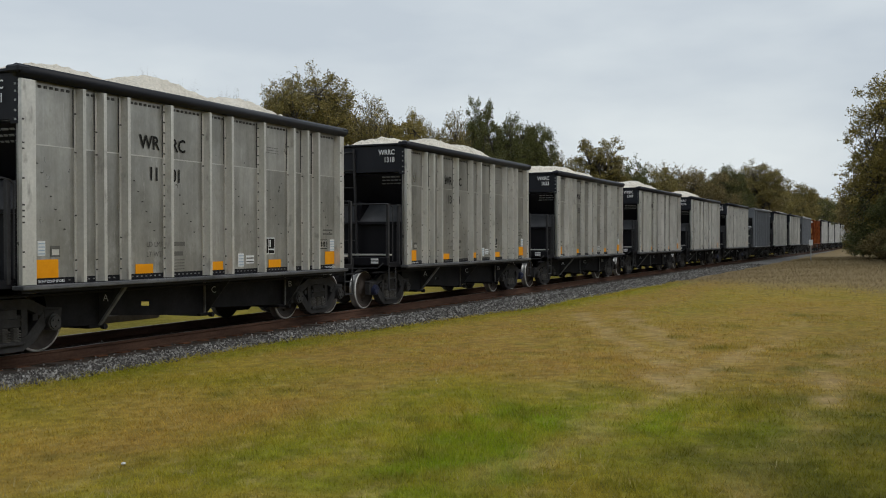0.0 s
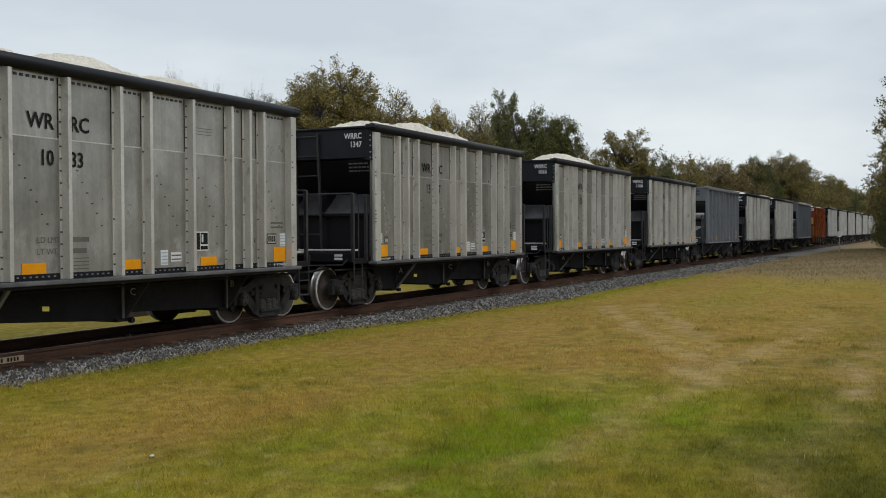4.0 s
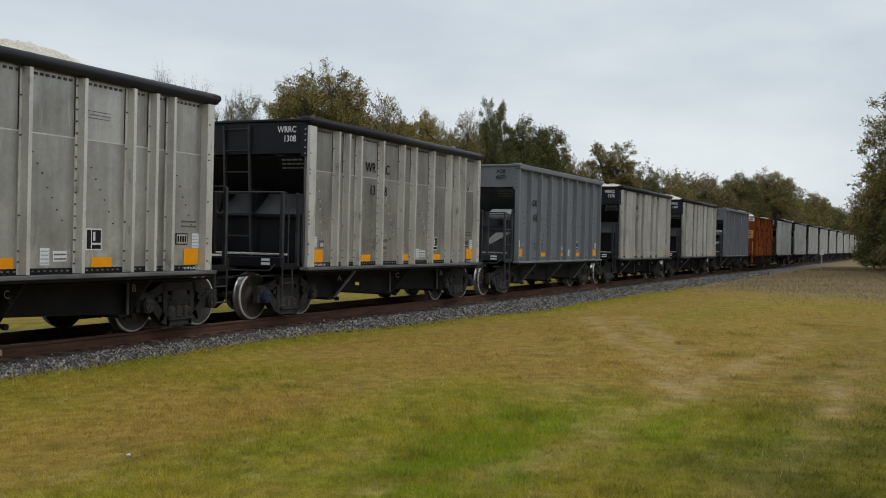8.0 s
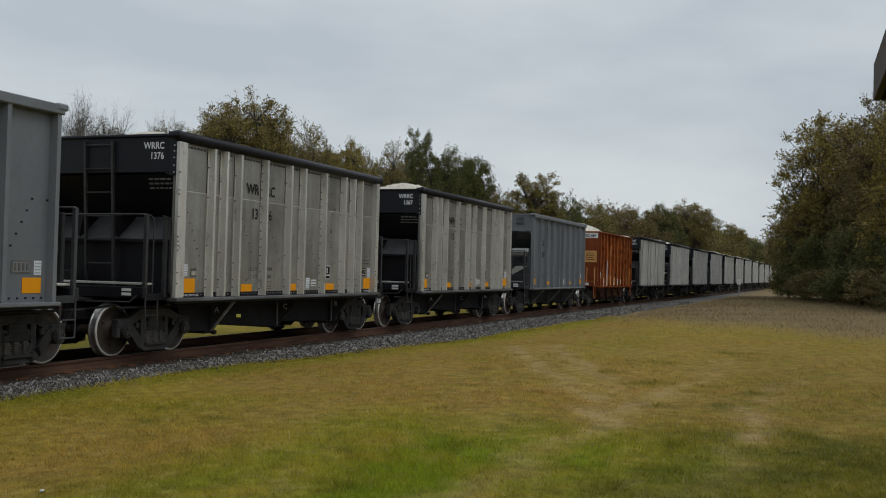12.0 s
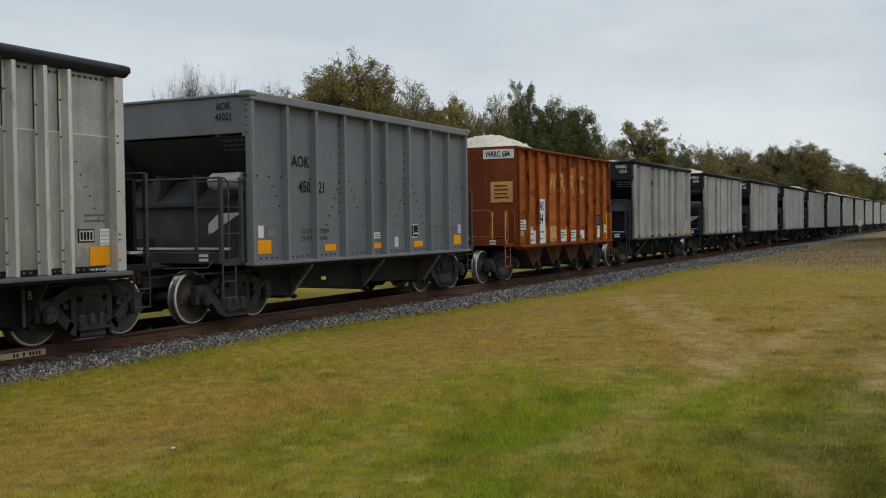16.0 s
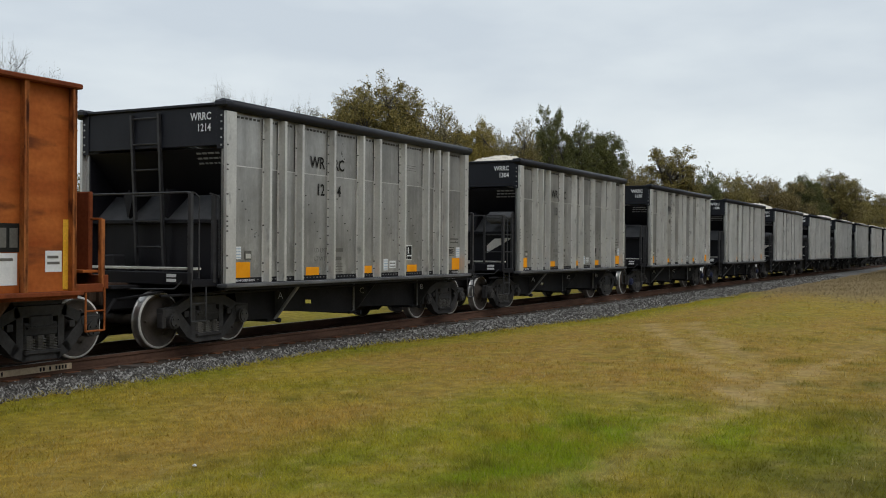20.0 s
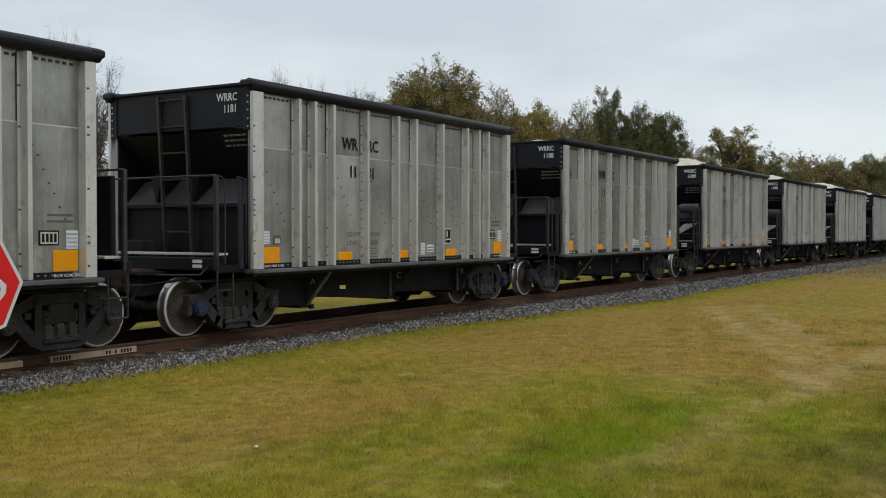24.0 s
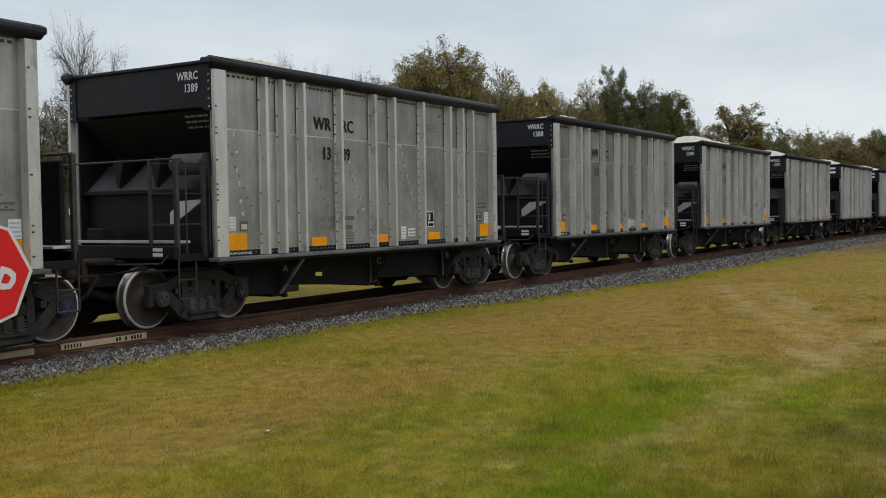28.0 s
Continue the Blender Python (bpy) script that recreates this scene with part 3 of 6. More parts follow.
def rut_wear(x, y):
    w = np.zeros_like(x)
    wob = .10 * np.sin(x * 2.1 + y) + .06 * np.sin(x * 5.3 - y * 3.0)
    for power, line in RUTS:
        for (ax, ay), (bx, by) in zip(line, line[1:]):
            dx, dy = bx - ax, by - ay
            t = np.clip(((x - ax) * dx + (y + wob - ay) * dy) / (dx * dx + dy * dy), 0, 1)
            d = np.hypot(x - ax - t * dx, y + wob - ay - t * dy)
            w = np.maximum(w, min(1.0, power * 1.2) * np.exp(-(d / 0.19) ** 2))
    return w * (.75 + .25 * np.sin(x * 3.7 + 2.0 * np.sin(y * 4.1)))


def straw_zone(x, y):
    edge = 37.0 + 1.0 * y + 1.2 * np.sin(y * 1.3)
    return 1 / (1 + np.exp(np.clip(-(x - edge) * 0.6, -60, 60))) * (y < 10)


def build_ground():
    xs = np.concatenate([np.linspace(-2500, -60, 14), np.linspace(-50, -2, 20), np.arange(0, 45, 0.25), np.arange(45, 130, 1.2), np.linspace(140, 4000, 24)])
    ys = np.concatenate([np.linspace(-3000, -60, 14), np.linspace(-50, -10, 16), np.arange(-9, 12, 0.25), np.arange(12, 60, 2.0), np.linspace(70, 3500, 20)])
    X, Y = np.meshgrid(xs, ys, indexing="ij")
    Zg = lift(X, Y)
    nx, ny = X.shape
    idx = np.arange(nx * ny).reshape(nx, ny)
    faces = np.stack([idx[:-1, :-1], idx[1:, :-1], idx[1:, 1:], idx[:-1, 1:]], -1).reshape(-1, 4)
    me = bpy.data.meshes.new("ground")
    me.from_pydata(np.stack([X, Y, Zg], -1).reshape(-1, 3).tolist(), [], faces.tolist())
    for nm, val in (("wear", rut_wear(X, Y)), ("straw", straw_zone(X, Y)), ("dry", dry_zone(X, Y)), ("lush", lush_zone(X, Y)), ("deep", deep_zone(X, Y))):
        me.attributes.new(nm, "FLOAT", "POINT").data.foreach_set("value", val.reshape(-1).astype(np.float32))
    me.materials.append(M_GROUND)
    me.polygons.foreach_set("use_smooth", [True] * len(me.polygons))
    tagged(new("ground", me), "rough green and straw-coloured grass field with worn wheel ruts", "ground", kind="structure")


def blades(name, label, px, py, height, width, material, seed, extra=True, droop=(1.2, 3.2)):
    """Many leaning grass blades as one mesh."""
    rng = np.random.default_rng(seed)
    n = len(px)
    pz = lift(px, py) - 0.005
    a, lean = rng.uniform(0, 6.283, n), rng.uniform(*droop, n)
    b = a + rng.uniform(-1, 1, n)
    dx, dy = np.cos(a) * width * 0.5, np.sin(a) * width * 0.5
    lx, ly = np.cos(b + 1.57) * height * lean, np.sin(b + 1.57) * height * lean
    V = np.empty((n, 3, 3))
    V[:, 0] = np.stack([px - dx, py - dy, pz], -1)
    V[:, 1] = np.stack([px + dx, py + dy, pz], -1)
    V[:, 2] = np.stack([px + lx, py + ly, pz + height], -1)
    me = bpy.data.meshes.new(name)
    me.vertices.add(n * 3)
    me.vertices.foreach_set("co", V.reshape(-1))
    me.loops.add(n * 3)
    me.loops.foreach_set("vertex_index", np.arange(n * 3))
    me.polygons.add(n)
    me.polygons.foreach_set("loop_start", np.arange(0, n * 3, 3))
    if extra:
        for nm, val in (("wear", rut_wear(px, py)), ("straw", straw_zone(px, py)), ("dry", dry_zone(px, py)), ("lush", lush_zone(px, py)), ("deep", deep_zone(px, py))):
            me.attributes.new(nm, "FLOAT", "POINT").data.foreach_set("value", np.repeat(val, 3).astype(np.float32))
    me.materials.append(material)
    me.update()
    me.validate()
    return tagged(new(name, me), label, "grass", kind="stuff")


def build_grass():
    rng = np.random.default_rng(5)
    n = 300000
    r = np.exp(rng.uniform(math.log(5.0), math.log(48.0), n))
    az = np.radians(rng.uniform(-12, 66, n))
    px, py = r * np.cos(az), r * np.sin(az)
    keep = (py < np.interp(px, _tx, _ty) - shoulder(px) + .22 + rng.normal(0, 0.22, n)) & (rng.uniform(0, 1, n) > rut_wear(px, py) * 1.15)
    px, py, r = px[keep], py[keep], r[keep]
    patch = 0.75 + 0.35 * np.sin(px * 1.1 + 2 * np.sin(py * 0.7)) * np.sin(py * 1.3)
    tuft = np.zeros(len(px))
    for cx, cy, tr in TUFTS:
        tuft += np.exp(-((px - cx) ** 2 + (py - cy) ** 2 * 1.5) / (tr * tr))
    h = (rng.uniform(0.015, 0.050, len(px)) + .035 * rng.uniform(0, 1, len(px)) ** 4) * patch * (1 + 0.012 * r) * (1 + .5 * lush_zone(px, py)) * np.interp(r, [10, 22, 48], [1, .7, .45]) * (1 + 1.3 * np.clip(tuft, 0, 1))
    blades("grass", "short uneven green and yellowish field grass", px, py, h, 0.0042 + 0.0007 * r, M_TURF, 6, True, (.15, 1.5))
    n = 9000
    r = np.exp(rng.uniform(math.log(4.8), math.log(17.0), n))
    az = np.radians(rng.uniform(-12, 66, n))
    px, py = r * np.cos(az), r * np.sin(az)
    keep = (py < np.interp(px, _tx, _ty) - shoulder(px) - .2) & (np.sin(px * 2.3 + 1.3 * np.sin(py * 1.9)) * np.sin(py * 2.9) + rng.uniform(-.8, .8, n) > .1)
    px, py, r = px[keep], py[keep], r[keep]
    blades("seed_stalks", "thin pale dry stalks standing out of the grass", px, py, rng.uniform(.03, .085, len(px)), .0024 + .0004 * r, M_STALK, 17, False, (.1, 1.2))
    n = 60000
    px = rng.uniform(30, 100, n)
    py = rng.uniform(-16, 9.5, n)
    keep = (rng.uniform(0, 1, n) < straw_zone(px, py)) & (py < np.interp(px, _tx, _ty) - shoulder(px) - .3)
    px, py = px[keep], py[keep]
    blades("tall_dry_grass", "tall dry straw-coloured grass in front of the trees", px, py, rng.uniform(0.05, 0.15, len(px)), 0.028, M_STRAW, 8, False, (.3, 1.6))
    n = 6000
    px, py = rng.uniform(6.5, 45, n), np.zeros(n)
    py = np.interp(px, _tx, _ty) - shoulder(px) - .02 - np.abs(rng.normal(0, 0.2, n))
    blades("track_edge_weeds", "ragged green weeds along the ballast edge", px, py, rng.uniform(0.03, 0.11, n), 0.012, M_TURF, 9)


def sweep(profile, s_list, off, closed=True):
    """A section (left offset, height) carried along the track."""
    sh, n = Shape(), len(profile)
    for s in s_list:
        for u, z in profile:
            x, y, _ = on_track(s, off + u)
            sh.v.append((x, y, z))
    for i in range(len(s_list) - 1):
        for j in range(n if closed else n - 1):
            k = (j + 1) % n
            sh.f.append((i * n + j, i * n + k, (i + 1) * n + k, (i + 1) * n + j))
            sh.m.append(0)
    return sh


def build_track():
    s_fine = list(np.arange(-40, 60, 2.0)) + list(np.arange(60, 400, 6.0))
    bed = Shape()
    for sv in s_fine:
        e = float(shoulder(sv))
        for u, z in ((-e - .1, -0.06), (-e + .35, 0.035), (-1.32, 0.06), (1.3, 0.06), (1.55, 0.03), (2.1, -0.06)):
            bx, by, _ = on_track(sv, u)
            bed.v.append((bx, by, z))
    for a in range(len(s_fine) - 1):
        for k in range(5):
            bed.f.append((a * 6 + k, a * 6 + k + 1, a * 6 + k + 7, a * 6 + k + 6))
            bed.m.append(1 if k == 2 else 0)
    thing("ballast_bed", bed, [M_STONE, M_DIRT], "low grey crushed stone bed under the rails", "ballast", kind="structure")
    track = tagged(new("railway_track"), "rusty rails on old timber ties in grey ballast", "railway track", kind="structure")
    prof = [(-0.07, 0.0), (0.07, 0.0), (0.07, 0.012), (0.012, 0.03), (0.009, 0.125), (0.034, 0.138), (0.036, 0.168), (0.026, 0.178),
            (-0.026, 0.178), (-0.036, 0.168), (-0.034, 0.138), (-0.009, 0.125), (-0.012, 0.03), (-0.07, 0.012)]
    for off in (-0.754, 0.754):
        sh = sweep([(u, RZ - 0.178 + z) for u, z in prof], s_fine, off)
        sh.m = [1 if i % 14 == 7 else 0 for i in range(len(sh.f))]
        part("rail", sh, [M_RAIL, M_RAILTOP], track)
    tie = Shape().box(-0.115, 0.115, -1.3, 1.3, -0.15, 0.0, 0.012).mesh("tie", M_TIE)
    plate = Shape().box(-0.1, 0.1, -0.18, 0.18, 0, 0.02, 0.004).mesh("tie_plate", M_RUSTY)
    rng = random.Random(4)
    for i in range(150):
        s = -12 + i * 0.52
        x, y, h = on_track(s)
        part("tie", tie, M_TIE, track, at=pose(x, y, RZ - 0.186, rng.uniform(-1, 1), rng.uniform(-1, 1), math.degrees(h) + rng.uniform(-1, 1)))
        if 4 < s < 40:
            x, y, h = on_track(s, -0.754)
            part("tie_plate", plate, M_RUSTY, track, at=pose(x, y, RZ - 0.192, 0, 0, math.degrees(h)))
    # painted marks on the near rail
    for s0, s1, m in MARKS:
        d = 0 if m is M_TAN else .003
        sh = sweep([(-0.0405 - d, RZ - 0.135 + d * 5), (-0.0405 - d, RZ - 0.05 - d * 5), (-0.010, RZ - 0.05 - d * 5), (-0.010, RZ - 0.135 + d * 5)], [s0, s1], -0.754)
        part("rail_marking" if m is M_TAN else "marking_bar", sh, m, track, "faded tan paint on the rail web" if m is M_TAN else "")
    rng = np.random.default_rng(12)
    n = 60000
    s = np.exp(rng.uniform(math.log(7.0), math.log(75.0), n))
    u = rng.uniform(-2.1, 1.3, n)
    u = np.where(rng.uniform(0, 1, n) < 0.72, -1.0 - (shoulder(s) - 1.08) * np.sqrt(rng.uniform(0, 1, n))  - np.abs(rng.normal(0, .1, n)), u)
    keep = (np.abs(np.abs(u) - 0.754) > 0.10) & ((np.abs(u) > 1.25) | (rng.uniform(0, 1, n) < .35))
    s, u = s[keep], u[keep]
    n = len(s)
    h = np.interp(s, S_ALL, _th)
    cx, cy = np.interp(s, S_ALL, _tx) - np.sin(h) * u, np.interp(s, S_ALL, _ty) + np.cos(h) * u
    e = np.where(u < 0, shoulder(s), 2.0)
    cz = np.clip(.045 - np.clip(np.abs(u) - e + .35, 0, 1) * .17, -.02, 1) + rng.uniform(-0.005, 0.025, n)
    size = rng.uniform(0.010, 0.019, n) * (1 + .9 * rng.uniform(0, 1, n) ** 3) * (1 + 0.012 * s)
    base = np.array([(1, 0, 0), (-1, 0, 0), (0, 1, 0), (0, -1, 0), (0, 0, 1), (0, 0, -1)], float)
    V = base[None] * rng.uniform(0.55, 1.25, (n, 6, 1)) + rng.normal(0, 0.22, (n, 6, 3))
    V = V * size[:, None, None] + np.stack([cx, cy, cz], -1)[:, None]
    tri = np.array([(0, 2, 4), (2, 1, 4), (1, 3, 4), (3, 0, 4), (2, 0, 5), (1, 2, 5), (3, 1, 5), (0, 3, 5)])
    F = (tri[None] + (np.arange(n) * 6)[:, None, None]).reshape(-1, 3)
    me = bpy.data.meshes.new("ballast_stones")
    me.from_pydata(V.reshape(-1, 3).tolist(), [], F.tolist())
    me.materials.append(M_BALLAST)
    tagged(new("ballast_stones", me), "loose angular grey and white ballast stones beside the rail", "gravel", kind="stuff")


M_BALLAST = leafy("ballast_stone_mix", (0.034, 0.030, 0.027), (0.098, 0.092, 0.086), (0.38, 0.37, 0.35))
MARKS = [(7.6, 8.5, M_TAN), (8.92, 10.42, M_TAN)] + [(8.97 + .05 * k, 9.0 + .05 * k, M_INK) for k in range(6)] + [(9.85 + .055 * k, 9.885 + .055 * k, M_INK) for k in range(9) if k not in (2, 4)]
build_ground()
build_track()
build_grass()

# ---- the train: one pattern per kind of car; x runs back along the car, -y is the side seen, z from the rail top ----
LEN, HALF, PITCH, ZS, ZT = 8.68, 1.67, 11.716, 1.04, 3.86
TRUCK_AT = (0.22, 8.56)
AXLE, WHEEL_R = 0.84, 0.459


def wheel_profile(sgn):
    pr = [(-0.855, 0.001), (-0.855, 0.115), (-0.815, 0.15), (-0.765, 0.20), (-0.775, 0.335), (-0.812, 0.375), (-0.822, 0.385), (-0.827, 0.422), (-0.822, 0.452),
          (-0.805, WHEEL_R - 0.002), (-0.715, WHEEL_R), (-0.70, 0.475), (-0.688, 0.486), (-0.678, 0.475), (-0.676, 0.39), (-0.70, 0.36), (-0.715, 0.20), (-0.66, 0.14), (-0.66, 0.085), (-0.1, 0.08)]
    mis = [0, 0, 0, 0, 0, 0, 0, 1, 1, 2, 2, 2, 2, 0, 0, 0, 0, 0, 0]
    return [(y * sgn, r) for y, r in pr], mis


def truck_meshes():
    ws = Shape()
    for sgn in (1, -1):
        pr, mis = wheel_profile(sgn)
        ws.lathe(pr, 40, mis=mis)
    ws.tube((0, -0.15, 0), (0, 0.15, 0), 0.08, 12)
    for sgn in (1, -1):
        for a in (0.4, 2.5, 4.6):
            ws.tube((0.265 * math.cos(a), -0.80 * sgn, 0.265 * math.sin(a)), (0.265 * math.cos(a), -0.772 * sgn, 0.265 * math.sin(a)), 0.02, 6)
    wheelset = ws.mesh("wheelset", [M_WHEEL, M_RIM, M_TREAD], True)
    fr = Shape()

    def bar(pts, th, y0, y1):
        """A bent bar of even thickness along points in x and z."""
        for (ax, az), (bx, bz) in zip(pts, pts[1:]):
            k = th / 2 / math.hypot(bx - ax, bz - az)
            ux, uz = -(bz - az) * k, (bx - ax) * k
            ex, ez = uz * .5, -ux * .5
            fr.prism([(ax - ux - ex, az - uz - ez), (bx - ux + ex, bz - uz + ez), (bx + ux + ex, bz + uz + ez), (ax + ux - ex, az + uz - ez)], "y", y0, y1)
    bar([(-1.0, .585), (-.72, .61), (-.40, .75), (.40, .75), (.72, .61), (1.0, .585)], .15, -1.08, -.95)
    bar([(-.74, .55), (-.44, .24), (-.28, .165), (.28, .165), (.44, .24), (.74, .55)], .165, -1.09, -.93)
    bar([(-.345, .18), (-.345, .74)], .11, -1.075, -.95)
    bar([(.345, .74), (.345, .18)], .11, -1.075, -.95)
    bar([(-.40, .86), (.40, .86)], .05, -1.02, -.90)
    for sx in (-1, 1):
        fr.box(sx * .84 - .17, sx * .84 + .17, -1.10, -0.94, .50, .66, .03)
        fr.box(sx * 1.0 - .045, sx * 1.0 + .045, -1.08, -0.95, .34, .60, .015)
        fr.box(sx * .66 - .05, sx * .66 + .05, -1.08, -0.95, .34, .60, .015)
        fr.box(sx * .52 - .05, sx * .52 + .05, -1.105, -1.085, .50, .60, .008)
    fr.box(-.30, .30, -1.135, -.92, .17, .225, .012)
    frame_near = fr.mesh("side_frame", M_FRAME)
    sp = Shape()
    for cx in (-.19, 0, .19):
        for k in range(5):
            z = .228 + k * .036
            sp.tube((cx, -1.04, z), (cx + .004, -1.04, z + .019), .094, 10)
        sp.tube((cx, -1.03, .222), (cx, -1.03, .42), .070, 8)
    sp.box(-.27, .27, -.975, -.955, .22, .46)
    springs = sp.mesh("spring_nest", M_SPRING)
    bo = Shape().box(-.285, .285, -1.085, 1.085, .415, .60, .02).box(-.20, .20, -1.10, 1.10, .53, .70, .02).box(-.28, .28, -.5, .5, .45, .80, .03).box(-.25, .25, -1.12, -.95, .515, .545)
    bolster = bo.mesh("bolster", M_FRAME)
    be = Shape().tube((0, -1.00, 0), (0, -1.15, 0), .125, 16).tube((0, -1.15, 0), (0, -1.175, 0), .10, 16)
    for i in range(3):
        a = 2.1 * i + .5
        be.tube((.06 * math.cos(a), -1.17, .06 * math.sin(a)), (.06 * math.cos(a), -1.195, .06 * math.sin(a)), .018, 6)
    bearing = be.mesh("bearing_cap", M_CAP, False)
    bearing_blue = be.mesh("bearing_cap", M_CAPBLUE, False)
    bk = Shape().box(-.03, .03, -.72, .72, .36, .44).box(-.10, .05, -.80, -.60, .30, .50, .02).box(-.10, .05, .60, .80, .30, .50, .02)
    brake = bk.mesh("brake_beam", M_UNDER)
    return wheelset, frame_near, springs, bolster, bearing, brake, bearing_blue


TRUCK = truck_meshes()


def add_truck(car, x):
    wheelset, side, springs, bolster, bearing, brake, _ = TRUCK
    tr = part("truck", bolster, None, car, "grimy cast steel truck with springs and two wheelsets", pose(x, 0, 0))
    for a in (0, 180):
        part("side_frame", side, None, tr, at=pose(0, 0, 0, 0, 0, a))
        tagged(part("spring_nest", springs, None, tr, at=pose(0, 0, 0, 0, 0, a)), kind="stuff")
        for dx in (-AXLE, AXLE):
            m = pose(dx, 0, 0.457) if a == 0 else pose(dx, 0, 0.457, 0, 0, 180)
            part("bearing_cap", bearing, None, tr, at=m)
    for dx in (-AXLE, AXLE):
        part("wheelset", wheelset, None, tr, "rolling wheelset with bright tread and grey rims", pose(dx, 0, WHEEL_R))
        part("brake_beam", brake, None, tr, at=pose(dx - math.copysign(.52, dx), 0, 0))
    return tr


def turned(sh, far):
    """The same shape at the other end of the car."""
    if far:
        sh.v = [(LEN + 0.0 - x, -y, z) for x, y, z in sh.v]
    return sh


def add_end(car, far, style):
    """Slope sheet, end panel, platform, ladder, rails and coupler of one end."""
    black, rail, steel = style["end"], style["railing"], style["under"]
    w = HALF - 0.06

    def put(name, sh, m, label=""):
        return part(name, turned(sh, far), m, car, label)
    put("end_panel", Shape().box(0.0, 0.05, -w, w, 3.30 if style["low"] is None else 1.06, ZT + .09, .01), style["panel"])
    for sg in (-1, 1):
        put("corner_plate", Shape().box(-.02, -.002, *sorted((sg * w, sg * (w - .15))), 3.24, ZT + .07, .004), style["panel"])
        put("end_cheek", Shape().prism([(.05, 3.24), (1.55, 1.70), (1.55, 1.0), (.05, 1.0)], "y", *sorted((sg * (HALF - .19), sg * (HALF - .165)))), black)
    tagged(put("bolts", bolt_row_end([(-.02, sg * (w - .05), z) for sg in (-1, 1) for z in (3.3, 3.42, 3.56, 3.68, 3.78)], .014), M_POST if black is M_BLACK else M_INK), kind="stuff")
    put("slope_sheet", Shape().prism([(0.03, 3.26), (0.09, 3.26), (1.60, 1.72), (1.60, 1.62), (1.52, 1.62)], "y", -HALF + .16, HALF - .16), black)
    put("bolster_apron", Shape().prism([(0.18, 2.10), (0.21, 2.07), (0.66, 2.48), (0.64, 2.53)], "y", -w + .14, w - .14), style["apron"], "angled apron plate above the truck")
    put("lower_bulkhead", Shape().box(.20, .26, -w + .12, w - .12, 1.0, 2.08, .008), style["bulk"])
    put("cross_beam", Shape().box(.10, .22, -w + .12, w - .12, 2.03, 2.09, .008), black)
    for y in (-.25, .62):
        put("end_gusset", Shape().prism([(.12, 2.62), (.70, 2.62), (.62, 2.5), (.14, 2.12)], "y", y - .02, y + .02), black)
        put("end_gusset", Shape().prism([(y - .12, 2.56), (y + .12, 2.56), (y + .02, 2.14), (y - .02, 2.14)], "x", .10, .125), black)
    put("shear_plate", Shape().box(-1.25, 1.4, -.42, .42, .96, 1.02, .01), steel)
    put("end_sill", Shape().box(-.72, -.62, -1.50, 1.50, 1.04, 1.24, .012), black)
    for sg in (-1, 1):
        put("side_bracket", Shape().box(-.62, .0, *sorted((sg * 1.50, sg * 1.42)), 1.0, 1.12, .01), black)
    put("walkway_board", Shape().box(-.60, -.32, -1.42, 1.42, 1.27, 1.31, .006), style["board"], "light grey grated walkway board")
    put("deck_plate", Shape().box(-.62, .2, -1.40, 1.40, 1.03, 1.06, .005), steel)
    zt = style["low"] or 2.50
    for x, y in ((-.62, -1.46), (-.10, -1.48), (-.62, 1.46)) if style["low"] is None else ((-.62, -1.05), (-.62, -1.52), (-.62, 1.46)):
        put("corner_post", Shape().box(x - .035, x + .035, y - .035, y + .035, 1.06, zt - (.02 if x > -.5 else 0), .008), rail)
    put("handrail", Shape().pipe([(-.62, -1.46 if style["low"] is None else -1.05, zt), (-.62, 1.46, zt)], .018, 6), rail)
    put("handrail", Shape().pipe([(-.50, -1.53, 1.14), (-.50, -1.53, zt - .08), (-.56, -1.50, zt - .01), (-.62, -1.48, zt)], .013, 6), rail)
    put("handrail", Shape().pipe([(-.04, -1.54, 1.14), (-.04, -1.54, zt - .07), (-.10, -1.52, zt - .02), (-.22, -1.50, zt)], .013, 6), rail)
    for y in (-.22, .40) if style["low"] is None else ():
        put("ladder_stile", Shape().prism([(.08, 1.10), (.14, 1.10), (-.02, 3.88), (-.08, 3.88)], "y", y - .022, y + .022), style["ladder"])
    if style["low"]:
        for z in (1.5, 1.95, 2.4, 2.85, 3.3):
            put("grab_iron", Shape().pipe([(0, .75, z), (-.08, .75, z), (-.08, 1.3, z), (0, 1.3, z)], .013, 6), rail)
        for y in (-1.10, -1.49):
            put("grab_rail", Shape().pipe([(-.66, y - .05, 1.10), (-.70, y - .05, 1.2), (-.70, y - .05, zt - .16), (-.66, y - .05, zt - .06)], .016, 6), M_OCHRE, "ochre painted grab rail")
    for k in range(7) if style["low"] is None else ():
        z = 1.2 + k * .435
        x = .12 - .16 * (z - 1.1) / 2.78
        put("rung", Shape().pipe([(x - .02, -.22, z), (x - .02, .40, z)], .015, 6), style["ladder"])
    for y in (-1.50, 1.50):
        put("step_stirrup", Shape().pipe([(-.64, y, 1.06), (-.64, y, .46), (-.30, y, .46), (-.30, y, 1.0)], .016, 6).pipe([(-.64, y, .74), (-.30, y, .74)], .013, 6), rail)
    if not far and style["low"] is None:
        put("corner_post", Shape().box(-.65, -.59, .82, .88, 1.06, 2.50, .008), rail)
        for z in (1.50, 1.97, 2.42):
            put("rung", Shape().pipe([(-.62, .85, z), (-.62, 1.46, z)], .014, 6), rail)
        put("end_decal", Shape().box(-.664, -.656, 1.10, 1.22, 1.60, 1.78), M_WHITE, "small white label with blue lines")
